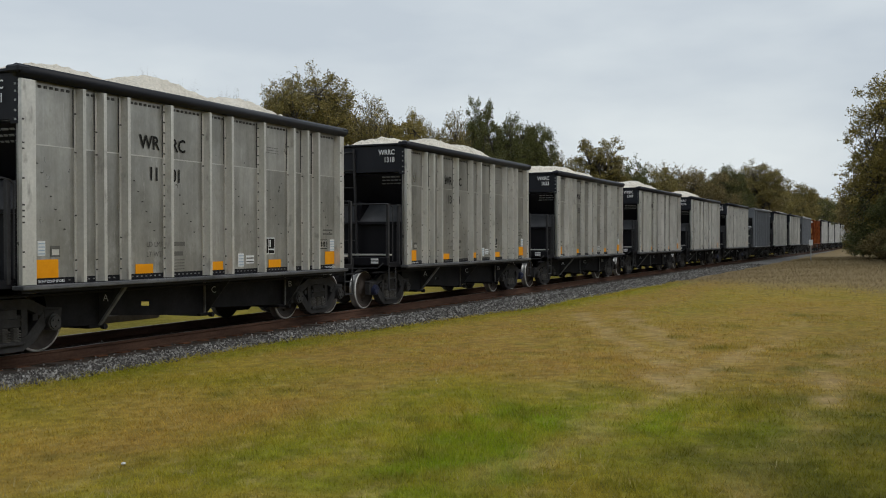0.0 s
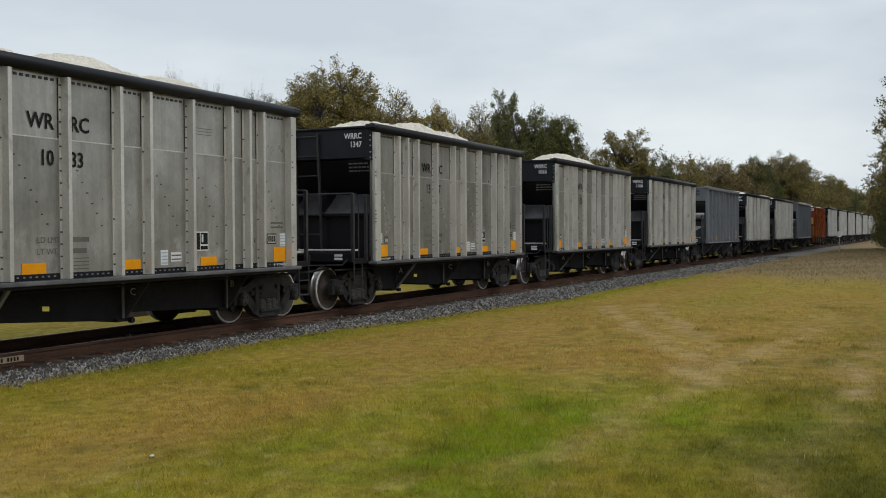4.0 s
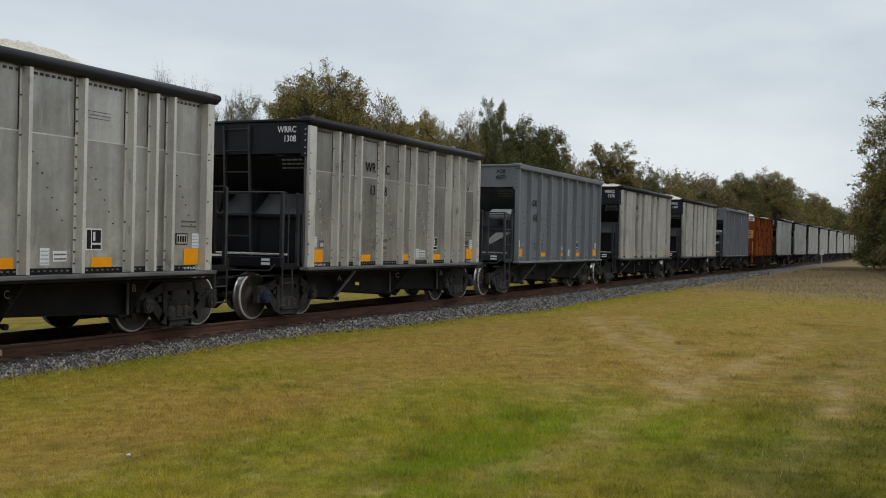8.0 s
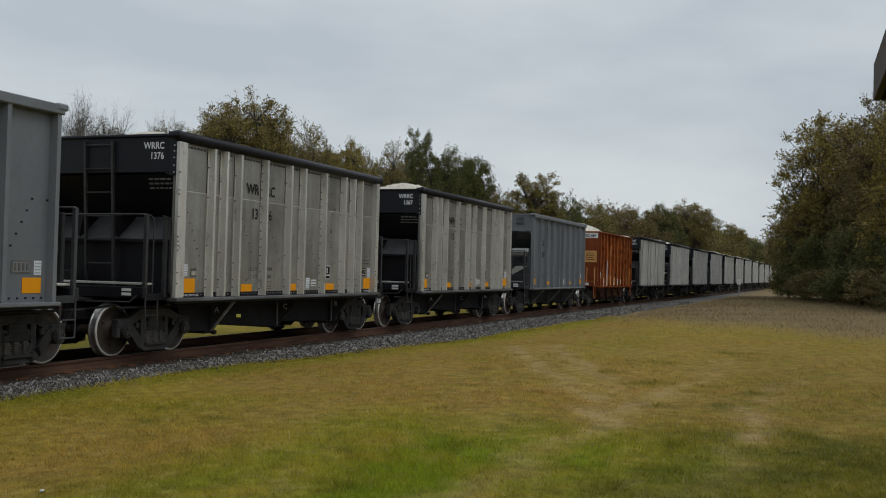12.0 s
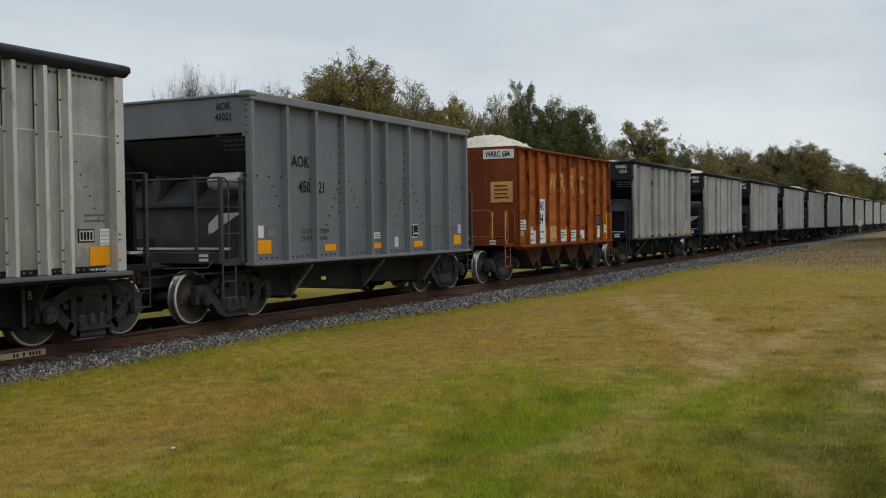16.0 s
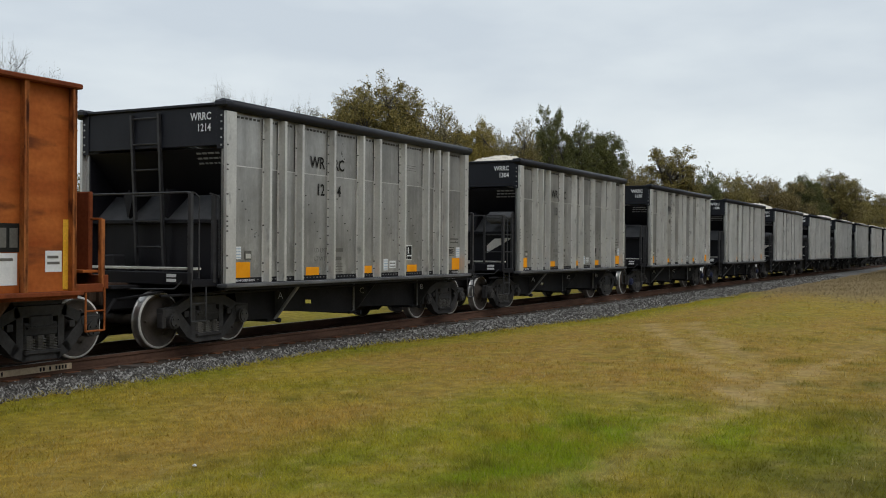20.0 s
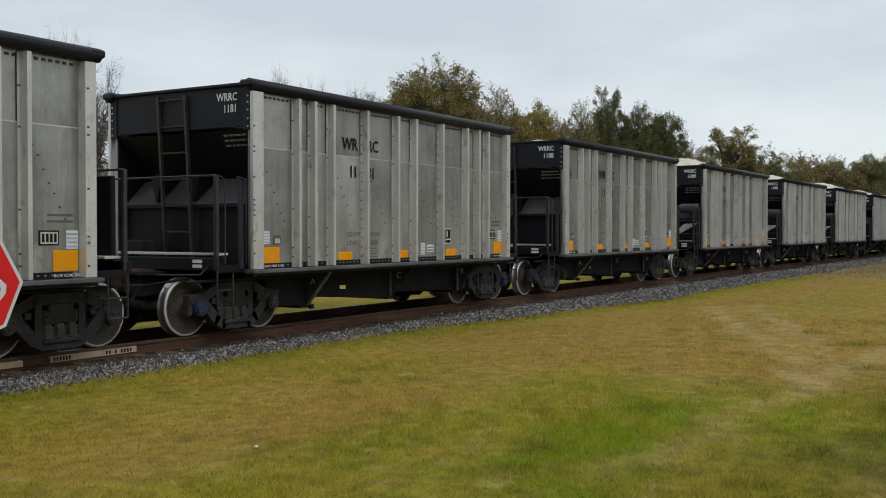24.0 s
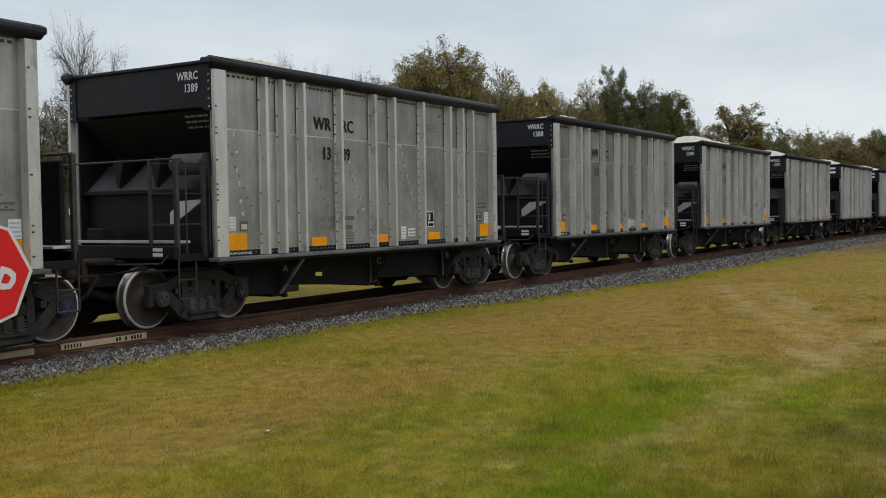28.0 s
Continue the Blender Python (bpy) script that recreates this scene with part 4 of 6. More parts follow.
        put("cut_lever", Shape().pipe([(-.74, -1.40, 1.10), (-.80, -1.30, .98), (-.86, -.4, .96), (-1.2, -.1, 1.04)], .014, 6), rail)
        put("train_line", Shape().pipe([(-.62, -.9, .92), (-1.0, -.75, .86), (-1.12, -.42, .80)], .022, 6), steel)
    put("coupler", Shape().box(-1.46, -1.1, -.13, .13, .74, .98, .03).box(-1.53, -1.40, -.20, .06, .70, 1.0, .04).box(-1.3, -.6, -.22, .22, .70, 1.05, .02), M_COUPLER, "rusty knuckle coupler")
    put("air_hose", Shape().pipe([(-1.15, -.38, .80), (-1.34, -.36, .55), (-1.48, -.24, .40), (-1.52, -.1, .42)], .028, 6), M_UNDER)
    put("brake_valve", Shape().box(-.3, .0, .55, .95, 1.06, 1.5, .03), steel)
    put("valve_box", Shape().box(-.35, -.15, -1.25, -1.05, 1.06, 1.26, .03), steel)
    if far:
        put("brake_stand", Shape().box(-.66, -.58, .35, 1.25, 1.24, 2.42, .015), black)
        ring = Shape()
        for k in range(14):
            a, c = 2 * math.pi * k / 14, 2 * math.pi * (k + 1) / 14
            ring.tube((-.72, .62 + .27 * math.cos(a), 2.0 + .27 * math.sin(a)), (-.72, .62 + .27 * math.cos(c), 2.0 + .27 * math.sin(c)), .016, 5)
        for k in range(4):
            a = .5 + math.pi / 2 * k
            ring.tube((-.70, .62, 2.0), (-.72, .62 + .27 * math.cos(a), 2.0 + .27 * math.sin(a)), .011, 5)
        put("brake_wheel", ring, steel)
    for z in (1.085, 1.16):
        put("end_decal", Shape().box(-.7245, -.7205, -1.26, -1.06, z, z + .05), M_WHITE, "small white stencil block")


def bolt_row_end(pts, r):
    sh = Shape()
    for x, y, z in pts:
        sh.box(x - .012, x + .004, y - r, y + r, z - r, z + r)
    return sh


def add_ladder_end(car, style):
    """Second railing, tank and light brace that some of the cars carry on the lead end."""
    for y in (-.92,):
        part("corner_post", Shape().box(-.65, -.60, y - .025, y + .025, 1.24, 2.5, .006), style["railing"], car)
    for z in (1.55, 2.0, 2.44):
        part("rung", Shape().pipe([(-.62, -1.46, z), (-.62, -.92, z)], .013, 6), style["railing"], car)
        part("rung", Shape().pipe([(-.62, -1.46, z), (-.10, -1.48, z)], .013, 6), style["railing"], car)
    part("air_tank", Shape().tube((.05, -1.44, 2.46), (.05, -.78, 2.46), .165, 18).tube((.05, -.78, 2.46), (.05, -.68, 2.46), .165, 18, .08), style["tank"], car, "rounded air tank on the platform")
    part("brace_plate", Shape().prism([(-1.46, 1.92), (-.95, 1.90), (-.72, 1.72), (-.72, 1.52)], "x", -.06, -.045), M_RIB, car, "light grey diagonal brace plate")


def add_under(car, style, v_hoppers=False):
    under = style["under"]
    part("center_sill", Shape().box(-1.2, LEN + 1.2, -.26, .26, .62, .98, .02), under, car)
    if v_hoppers:
        for x0 in (1.08, 2.72, 4.36, 6.0):
            part("hopper_bay", Shape().prism([(x0, 1.0), (x0 + 1.6, 1.0), (x0 + 1.02, .34), (x0 + .72, .34)], "y", -1.35, 1.35), style["hopper"], car)
            part("outlet_gate", Shape().box(x0 + .66, x0 + 1.10, -1.42, 1.42, .30, .38, .01).box(x0 + .78, x0 + .98, -1.50, -1.38, .26, .5, .02), under, car)
            part("gate_rod", Shape().pipe([(x0 + .88, -1.47, .4), (x0 + .6, -1.45, .75), (x0 + .55, -1.46, 1.0)], .025, 6), M_RUSTY, car)
        return
    # unseen plate added across the bottom to keep daylight out of the underside
    part("floor_plate", Shape().box(.3, LEN - .3, -1.42, 1.42, .985, 1.005), under, car)
    for sg in (-1, 1):
        # hopper sides: a deep first bay, then two that fall towards their outlets, with an opening in the second
        a, b = sorted((sg * .93, sg * .91))
        part("hopper_side", Shape().prism([(.98, .985), (1.10, .36), (2.12, .33), (2.12, .985)], "y", *sorted((sg * 1.0, sg * .98))), under, car)
        part("hopper_side", Shape().prism([(2.12, .985), (2.12, .47), (3.17, .403), (3.17, .985)], "y", a, b).prism([(3.17, .985), (3.17, .632), (3.38, .618), (3.38, .985)], "y", a, b)
             .prism([(3.17, .562), (3.17, .403), (3.38, .389), (3.38, .548)], "y", a, b).prism([(3.38, .985), (3.38, .389), (4.86, .29), (4.86, .985)], "y", a, b) if sg < 0
             else Shape().prism([(2.12, .985), (2.12, .62), (4.86, .58), (4.86, .985)], "y", a, b), under, car)
        part("hopper_side", Shape().prism([(4.86, .985), (4.86, .42), (7.40, .33), (7.40, .985)], "y", a, b) if sg < 0 else Shape().prism([(4.86, .985), (4.86, .62), (7.40, .58), (7.40, .985)], "y", a, b), under, car)
        part("slope_end", Shape().prism([(7.40, .985), (7.40, .34), (7.75, .34), (8.2, .985)], "y", *sorted((sg * .93, sg * .7))), under, car)
    part("hopper_front", Shape().prism([(-1.0, .985), (-.95, .34), (.95, .34), (1.0, .985)], "x", 1.04, 1.07), under, car)
    for x, inner in ((2.0, -.97), (4.73, -.95), (7.40, -1.02)) if style is STYLE_GREY else ((2.13, -.97), (4.86, -.95), (7.40, -1.02)):
        first = x < 3
        for sg in (1, -1):
            gus = part("hopper_gusset", Shape().prism([(sg * -1.53, .95), (sg * -1.46, .90), (sg * (inner - .03), .33), (sg * (inner + .10), .33), (sg * (inner + .10), .96)], "x", x - .010, x + .010), style["gusset"], car, "grimy triangular hopper gusset")
            if first or style is STYLE_GREY:
                part("gusset_flange", Shape().prism([(sg * -1.54, .93), (sg * -1.50, .95), (sg * (inner - .01), .32), (sg * (inner - .05), .32)], "x", x - .03, x + .03), style["flange"], gus)
            else:
                part("gusset_flange", Shape().box(x - .05, x - .012, *sorted((sg * (inner + .012), sg * (inner - .012))), .32, .95), style["flange"], gus)
        part("outlet_gate", Shape().box(x - .22, x + .10, -1.0, 1.0, .28, .335, .015).tube((x + .05, -1.08, .30), (x + .05, -1.0, .30), .045, 8), under, car)
    part("brake_pipe", Shape().pipe([(-1.1, -1.30, .88), (LEN + 1.1, -1.30, .88)], .022, 6), under, car)


def hat_rib(xc, wd, sgn, z0, z1, depth=.13, lip=.02):
    y0, y1 = sgn * (HALF - depth), sgn * HALF
    return Shape().prism([(xc - wd / 2 - lip * .5, y0), (xc - wd / 2, y1), (xc + wd / 2, y1), (xc + wd / 2 + lip * .5, y0)], "z", z0, z1)


ALU_RIBS = (1.11, 1.53, 2.04, 3.05, 4.06, 4.69, 5.695, 6.71, 7.22, 7.635)
DEEP = .13
GREY_RIBS = (1.06, 1.99, 3.01, 4.03, 4.66, 5.69, 6.72, 7.65)
ORANGE_RIBS = (.79, 1.52, 2.36, 3.28, 4.18, 5.07, 5.95, 6.78, 7.50)


def flanged_rib(xc, sgn, z0, z1):
    """Folded rib: a bolted flange on the sheet, a sloping flank and a narrow outer face."""
    y0, y1, fl = sgn * (HALF - DEEP), sgn * HALF, sgn * (HALF - DEEP + .012)
    return Shape().prism([(xc - .062, y0), (xc - .062, fl), (xc - .026, fl), (xc - .006, y1), (xc + .056, y1), (xc + .062, y0)], "z", z0, z1)


def decal(car, x0, x1, z0, z1, m, label="", y=None, name="decal"):
    y = -(HALF - DEEP) - .004 if y is None else y
    return part(name, Shape().box(x0, x1, y - .004, y, z0, z1), m, car, label)


def bolt_row(pts, r=.02):
    sh = Shape()
    for x, y, z in pts:
        sh.box(x - r, x + r, y - .012, y + .004, z - r * .7, z + r * .7)
    return sh


def load_mesh(seed, humps):
    """Stone tipped in heaps; humps: place along the car and height of each crest."""
    rng = np.random.default_rng(seed)
    xs, ys = np.linspace(.22, LEN - .22, 80), np.linspace(-HALF + .17, HALF - .17, 28)
    X, Y = np.meshgrid(xs, ys, indexing="ij")
    Zl = np.full_like(X, 3.62) + .05 * np.sin(X * 2.1) * np.cos(Y * 1.7)
    for c, top in humps:
        Zl = np.maximum(Zl, top - .50 * (np.sqrt(((X - c) / 1.15) ** 2 + (Y * .9) ** 2 + .36) - .6))
    edge = np.minimum(np.minimum(X - .22, LEN - .22 - X), (HALF - .17) - np.abs(Y))
    Zl = np.minimum(Zl, 3.72 + .75 * edge) + rng.normal(0, .018, Zl.shape)
    nx, ny = X.shape
    idx = np.arange(nx * ny).reshape(nx, ny)
    F = np.stack([idx[:-1, :-1], idx[1:, :-1], idx[1:, 1:], idx[:-1, 1:]], -1).reshape(-1, 4)
    me = bpy.data.meshes.new("stone_load")
    me.from_pydata(np.stack([X, Y, Zl], -1).reshape(-1, 3).tolist(), [], F.tolist())
    me.materials.append(M_LOAD)
    return me


# crests of the stone heaps by car number
HEAPS = {"1101": ((2.0, 4.45), (4.3, 4.60), (6.7, 4.52)), "1318": ((2.0, 4.36), (4.5, 4.55), (6.6, 4.56)), "1033": ((2.6, 4.42), (4.6, 4.52), (6.6, 4.45)), "1347": ((2.4, 4.40), (4.6, 4.55), (6.2, 4.48)),
         "1016": ((4.6, 4.54), (5.9, 4.50)), "1308": ((3.0, 4.1), (6.0, 4.1)), "1376": ((1.6, 4.26), (4.2, 4.34)), "1367": ((2.5, 4.38), (4.6, 4.30)), "684": ((1.75, 4.33), (2.7, 4.18), (5.0, 3.8)), "1214": ((1.8, 4.15), (5.0, 4.12)),
         "1304": ((2.4, 4.36), (5.0, 4.34)), "1181": ((3.0, 4.16), (6.0, 4.1)), "1188": ((2.0, 4.2), (5.0, 4.1)), "1389": ((2.3, 4.42), (4.6, 4.3)), "1388": ((3.4, 4.38), (5.6, 4.3)), "1340": ((3.4, 4.46), (5.6, 4.4))}
STYLE_ALU = dict(bulk=M_BLACK, tank=M_APRON, ladder=M_LADDER, low=None, panel=M_ENDP, end=M_BLACK, railing=M_LADDER, under=M_UNDER, apron=M_APRON, board=M_RIB, gusset=M_GUSSET, flange=M_DUSTY, hopper=M_UNDER)
STYLE_GREY = dict(bulk=M_GREYDUSK, tank=M_POST, ladder=M_GREYRIB, low=None, panel=M_GREYCAR, end=M_GREYDARK, railing=M_GREYDUSK, under=M_GREYUNDER, apron=M_GREYDUSK, board=M_RIB, gusset=M_GREYPLATE, flange=M_DUSTY, hopper=M_UNDER)
STYLE_ORANGE = dict(bulk=M_RUSTEND, ladder=M_ORANGERIB, low=2.03, panel=M_RUSTEND, end=M_RUSTEND, railing=M_ORANGERIB, under=M_UNDER, apron=M_RUSTEND, board=M_ORANGE, gusset=M_RUSTEND, flange=M_RUSTY, hopper=M_BROWNHOP)


def add_shell(car, sheet, chord_m, sill_m, square, joints=(), seam=None, tall=.15):
    for sg in (-1, 1):
        y = sg * (HALF - DEEP)
        cuts = [.04, *joints, LEN - .04] if sg < 0 else [.04, LEN - .04]
        rows_ = [(ZS, ZT + .02)] if seam is None or sg > 0 else [(ZS, seam), (seam, ZT + .02)]
        for x0, x1 in zip(cuts, cuts[1:]):
            for z0, z1 in rows_:
                part("side_panel", Shape().box(x0, x1, min(y, y - sg * .03), max(y, y - sg * .03), z0, z1), sheet, car)
        a, b = sorted((sg * (HALF - .13), sg * (HALF + .03)))
        if square:
            sh = Shape().box(-.06, LEN + .06, a, b, ZT, ZT + tall, .015)
        else:
            sh = Shape().prism([((a + b) / 2 + .1 * math.cos(k * math.pi / 6), ZT + .095 + .095 * math.sin(k * math.pi / 6)) for k in range(12)], "x", -.06, LEN + .06)
        part("top_chord", sh, chord_m, car, smooth=not square)
        a, b = sorted((sg * (HALF - .16), sg * (HALF + .06)))
        part("side_sill", Shape().box(-.06, LEN + .06, a, b, ZS - .06, ZS, .010), sill_m, car)
        part("sill_web", Shape().box(-.02, LEN + .02, *sorted((sg * (HALF - .14), sg * (HALF - .02))), .935, ZS - .06), sill_m if sill_m is M_RUSTEND else M_BLACK, car)
    for x in (-.07, LEN - .06):
        part("end_chord", Shape().box(x + (.02 if x < 1 else -.0), x + .13 - (0 if x < 1 else .02), -HALF + .13, HALF - .13, ZT + .085, ZT + min(.135, tall), .012), chord_m, car) if tall > .1 else None
        for sg in (-1, 1):
            part("corner_cap", Shape().box(x - .05, x + .18, *sorted((sg * (HALF - .2), sg * (HALF + .045))), ZT + .06, ZT + .165, .025), chord_m, car) if tall > .1 else None


def alu_car(style=STYLE_ALU):
    car = tagged(new("hopper_car"), "", "rail car", "cars of the stone train")
    add_shell(car, M_ALU, M_CHORD, M_SILL, False, ALU_RIBS, ZT - .87)
    bolts = []
    for sg in (-1, 1):
        for xc in (.10, LEN - .10):
            m, a, b = (1, -.025, .225) if xc < 1 else (-1, LEN - .19, LEN - .012)
            out = [(a + .004, sg * (HALF - .06)), (a + .006, sg * HALF), (b, sg * HALF), (b + .01, sg * (HALF - DEEP)), (a + .09, sg * (HALF - DEEP)), (a + .09, sg * (HALF - .06))]
            part("corner_rib", Shape().prism(out if m > 0 else [(a + b - x, y_) for x, y_ in out], "z", ZS + .01, ZT - .01), M_RIB, car)
        for xc in ALU_RIBS:
            part("side_rib", flanged_rib(xc, sg, ZS + .01, ZT - .01), M_RIB, car)
    rb = random.Random(6)
    for xc in ALU_RIBS:
        if xc in (3.05, 5.695):
            zs = np.arange(ZS + .15, ZT - .1, .17)
        else:
            zs = [ZS + .18, ZS + .33, 1.9 + rb.uniform(-.2, .2), ZT - .93, ZT - .5 + rb.uniform(-.2, .2)]
        bolts += [(xc - .042, -(HALF - DEEP) - .012, z) for z in zs]
    bolts += [(.0, -HALF, z) for z in (1.3, 1.5, 1.9, 1.98, 2.06, 2.14, 2.5, 2.9, 2.98, 3.3)] + [(LEN - .15, -HALF, z) for z in (1.2, 1.5, 1.58, 2.2, 2.9, 3.0, 3.5)]
    y = -(HALF - DEEP)
    ribs = sorted([.20, LEN - .18, *ALU_RIBS])
    up, dn = [], []
    for a, b in zip(ribs, ribs[1:]):
        k = np.arange(a + .11, b - .09, .105)
        up += [(x, y, ZT - .06) for x in k]
        dn += [(x, y, ZS + .05) for x in k]
    # black strips that paint in the shade of the gaps beside the ribs
    gaps = Shape()
    for xc in ALU_RIBS:
        gaps.box(xc - .078, xc - .063, y - .004, y, ZT - .86, ZT - .02)
    part("sheet_gap", gaps, M_INK, car, "thin black strips painted for the shaded gaps beside the ribs")["kind"] = "stuff"
    tagged(part("bolts", bolt_row(up, .026), M_BOLT, car), kind="stuff")
    tagged(part("bolts", bolt_row(bolts, .016), M_BOLT, car), kind="stuff")
    part("kick_strip", Shape().box(.3, LEN - .3, y - .006, y, ZS, ZS + .09), M_BLACK, car)
    tagged(part("bolts", bolt_row([(x, yy - .008, z) for x, yy, z in dn], .015), M_DUSTY, car), kind="stuff")
    part("sheet_seam", Shape().box(.05, LEN - .05, y - .006, y, ZT - .88, ZT - .863), M_RIB, car)
    rg = random.Random(8)
    part("rivets", bolt_row([(a + (b - a) * (.18 + .64 * k / 7), y, ZT - 1.12 - 1.1 * k / 7 + rg.uniform(-.02, .02)) for a, b in zip(ribs, ribs[1:]) if b - a > .7 for k in range(7)], .0125), M_BOLT, car)["kind"] = "stuff"
    add_end(car, False, style)
    add_end(car, True, style)
    for x0, x1, z0, z1 in ((.34, .74, 1.13, 1.39), (2.33, 2.74, 1.13, 1.28), (4.20, 4.58, 1.13, 1.28), (6.0, 6.42, 1.13, 1.28), (8.08, 8.46, 1.14, 1.41)):
        decal(car, x0, x1, z0, z1, M_REFL, "orange-yellow reflective patch", name="reflector")
    side_labels(car)
    lt0 = Matrix.Translation((.36, y - .018, 1.065)) @ Matrix.Rotation(radians(90), 4, "X")
    for dx in (0, 7.72):
        tagged(lettering("shoe_note", "IN HF COMP SHOES", .055, M_WLET, car, Matrix.Translation((dx, 0, 0)) @ lt0, bold=.001), kind="stuff")
    add_under(car, style)
    lt = Matrix.Rotation(radians(90), 4, "X")
    for ch, x in (("A", 2.13), ("C", 4.86), ("B", 7.40)):
        lettering("bay_letter", ch, .17, M_WLET, car, Matrix.Translation((x - .014, -1.08, .70)) @ Matrix.Rotation(radians(-90), 4, "Z") @ lt)
    for x in TRUCK_AT:
        add_truck(car, x)
    return car


def side_labels(car, dark=M_FADED):
    """Label sheets, plates and stencils, each with its faint lines."""
    front = -(HALF - DEEP) - .009

    def sheet(x0, x1, z0, z1, rows, label="", m=M_WHITE, ink=M_BLUEDECAL):
        decal(car, x0, x1, z0, z1, m, label)
        step = (z1 - z0) / (rows + .4)
        for k in range(rows):
            decal(car, x0 + .015, x1 - .015, z0 + step * (k + .45), z0 + step * (k + .78), ink, y=front)
    sheet(.36, .50, 1.44, 1.65, 4, "white label sheet with faint lines")
    decal(car, .60, .77, 1.42, 1.58, dark, "small framed holder plate")
    decal(car, .62, .75, 1.45, 1.53, M_RIB, y=front)
    sheet(5.03, 5.20, 1.17, 1.41, 4, "white label sheet with faint lines")
    sheet(5.27, 5.52, 1.22, 1.37, 2, ink=M_FADED)
    decal(car, 5.88, 6.20, 1.38, 1.70, M_WHITE, "black stencil panel in a white frame")
    decal(car, 5.90, 5.98, 1.40, 1.68, M_INK, y=front)
    decal(car, 6.0, 6.18, 1.49, 1.68, M_INK, y=front)
    decal(car, 6.02, 6.06, 1.52, 1.65, M_WHITE, y=front - .005)
    decal(car, 6.0, 6.18, 1.40, 1.46, M_INK, y=front)
    decal(car, 7.87, 8.17, 1.47, 1.66, M_INK, "dark framed plate with pale marks")
    decal(car, 7.89, 8.15, 1.49, 1.64, M_RIB, y=front)
    for k in range(4):
        decal(car, 7.91 + k * .06, 7.945 + k * .06, 1.51, 1.62, M_INK, y=front - .005)
    sheet(8.28, 8.46, 1.42, 1.66, 4, "pale blue label sheet", M_WHITE)
    for k in range(2):
        decal(car, 8.0, 8.38, 1.76 + k * .08, 1.79 + k * .08, dark)
    for k in range(3):
        decal(car, 5.86, 6.34, ZT - .55 + k * .05, ZT - .542 + k * .05, dark)


def grey_car(style=STYLE_GREY):
    car = tagged(new("hopper_car"), "", "rail car", "cars of the stone train")
    add_shell(car, M_GREYCAR, M_GREYRIB, M_GREYRIB, True, GREY_RIBS)
    bolts = []
    for sg in (-1, 1):
        for xc in (.03, *GREY_RIBS, LEN - .03):
            part("side_rib", hat_rib(xc, .08, sg, ZS, ZT, lip=.03), M_GREYRIB, car)
            if sg < 0:
                bolts += [(xc - .075, -(HALF - DEEP) - .006, z) for z in (np.arange(ZS + .9, ZT - .1, .19) if xc in (3.01, 5.69) else (ZT - 1.3,))]
    y = -(HALF - DEEP)
    ribs = [.03, *GREY_RIBS, LEN - .03]
    bolts += [(c + sd * (.18 + .098 * k), y, 2.56 - .175 * k) for c in (3.14, 5.83, 8.45, .45) for sd in (-1, 1) for k in range(6) if .1 < c + sd * (.18 + .098 * k) < LEN - .1]
    bolts += [(x, y, ZS + .06) for x in np.arange(.2, LEN - .1, .16) if min(abs(x - r) for r in ribs) > .1]
    tagged(part("bolts", bolt_row(bolts, .018), M_INK, car), kind="stuff")
    add_end(car, False, style)
    add_end(car, True, style)
    for x0, x1, z0, z1 in ((.26, .66, 1.18, 1.42), (2.40, 2.80, 1.17, 1.30), (4.25, 4.58, 1.17, 1.29), (6.06, 6.46, 1.16, 1.29), (8.12, 8.50, 1.17, 1.40)):
        decal(car, x0, x1, z0, z1, M_REFL, "orange-yellow reflective patch", name="reflector")
    front = y - .009
    decal(car, .28, .44, 1.46, 1.68, M_WHITE, "white label sheet")
    decal(car, .52, .80, 1.46, 1.64, M_FADED, "dark framed plate with pale marks")
    decal(car, .54, .78, 1.48, 1.62, M_GREYRIB, y=front)
    decal(car, 4.28, 4.54, 1.38, 1.51, M_WHITE, "white label sheet")
    for k in range(2):
        decal(car, 4.31, 4.51, 1.41 + k * .05, 1.43 + k * .05, M_FADED, y=front)
    decal(car, 5.16, 5.32, 1.18, 1.40, M_WHITE, "white label sheet with faint lines")
    for k in range(4):
        decal(car, 5.18, 5.30, 1.205 + k * .05, 1.225 + k * .05, M_BLUEDECAL, y=front)
    decal(car, 5.92, 6.25, 1.37, 1.67, M_WHITE, "black stencil panel in a white frame")
    decal(car, 5.94, 6.02, 1.39, 1.65, M_INK, y=front)
    decal(car, 6.04, 6.23, 1.48, 1.65, M_INK, y=front)
    decal(car, 6.04, 6.23, 1.39, 1.45, M_INK, y=front)
    decal(car, 7.90, 8.28, 1.46, 1.65, M_FADED, "dark framed plate with pale marks")
    decal(car, 7.92, 8.26, 1.48, 1.63, M_GREYRIB, y=front)
    for k in range(4):
        decal(car, 7.95 + k * .08, 7.99 + k * .08, 1.50, 1.61, M_FADED, y=front - .005)
    decal(car, 8.35, 8.50, 1.44, 1.65, M_WHITE, "white label sheet with faint lines")
    for k in range(4):
        decal(car, 8.365, 8.485, 1.46 + k * .047, 1.48 + k * .047, M_BLUEDECAL, y=front)
    for k in range(4):
        decal(car, 3.34, 3.76 - .05 * (k % 2), 1.20 + k * .05, 1.213 + k * .05, M_FADED, name="stencil_bar")
    for r, z in enumerate((1.60, 1.48, 1.36)):
        for k in range(6 if r < 2 else 3):
            decal(car, 6.98 + k * .10, 7.03 + k * .10, z, z + .045, M_FADED, name="stencil_bar")
    add_under(car, style)
    for x in TRUCK_AT:
        add_truck(car, x)
    return car


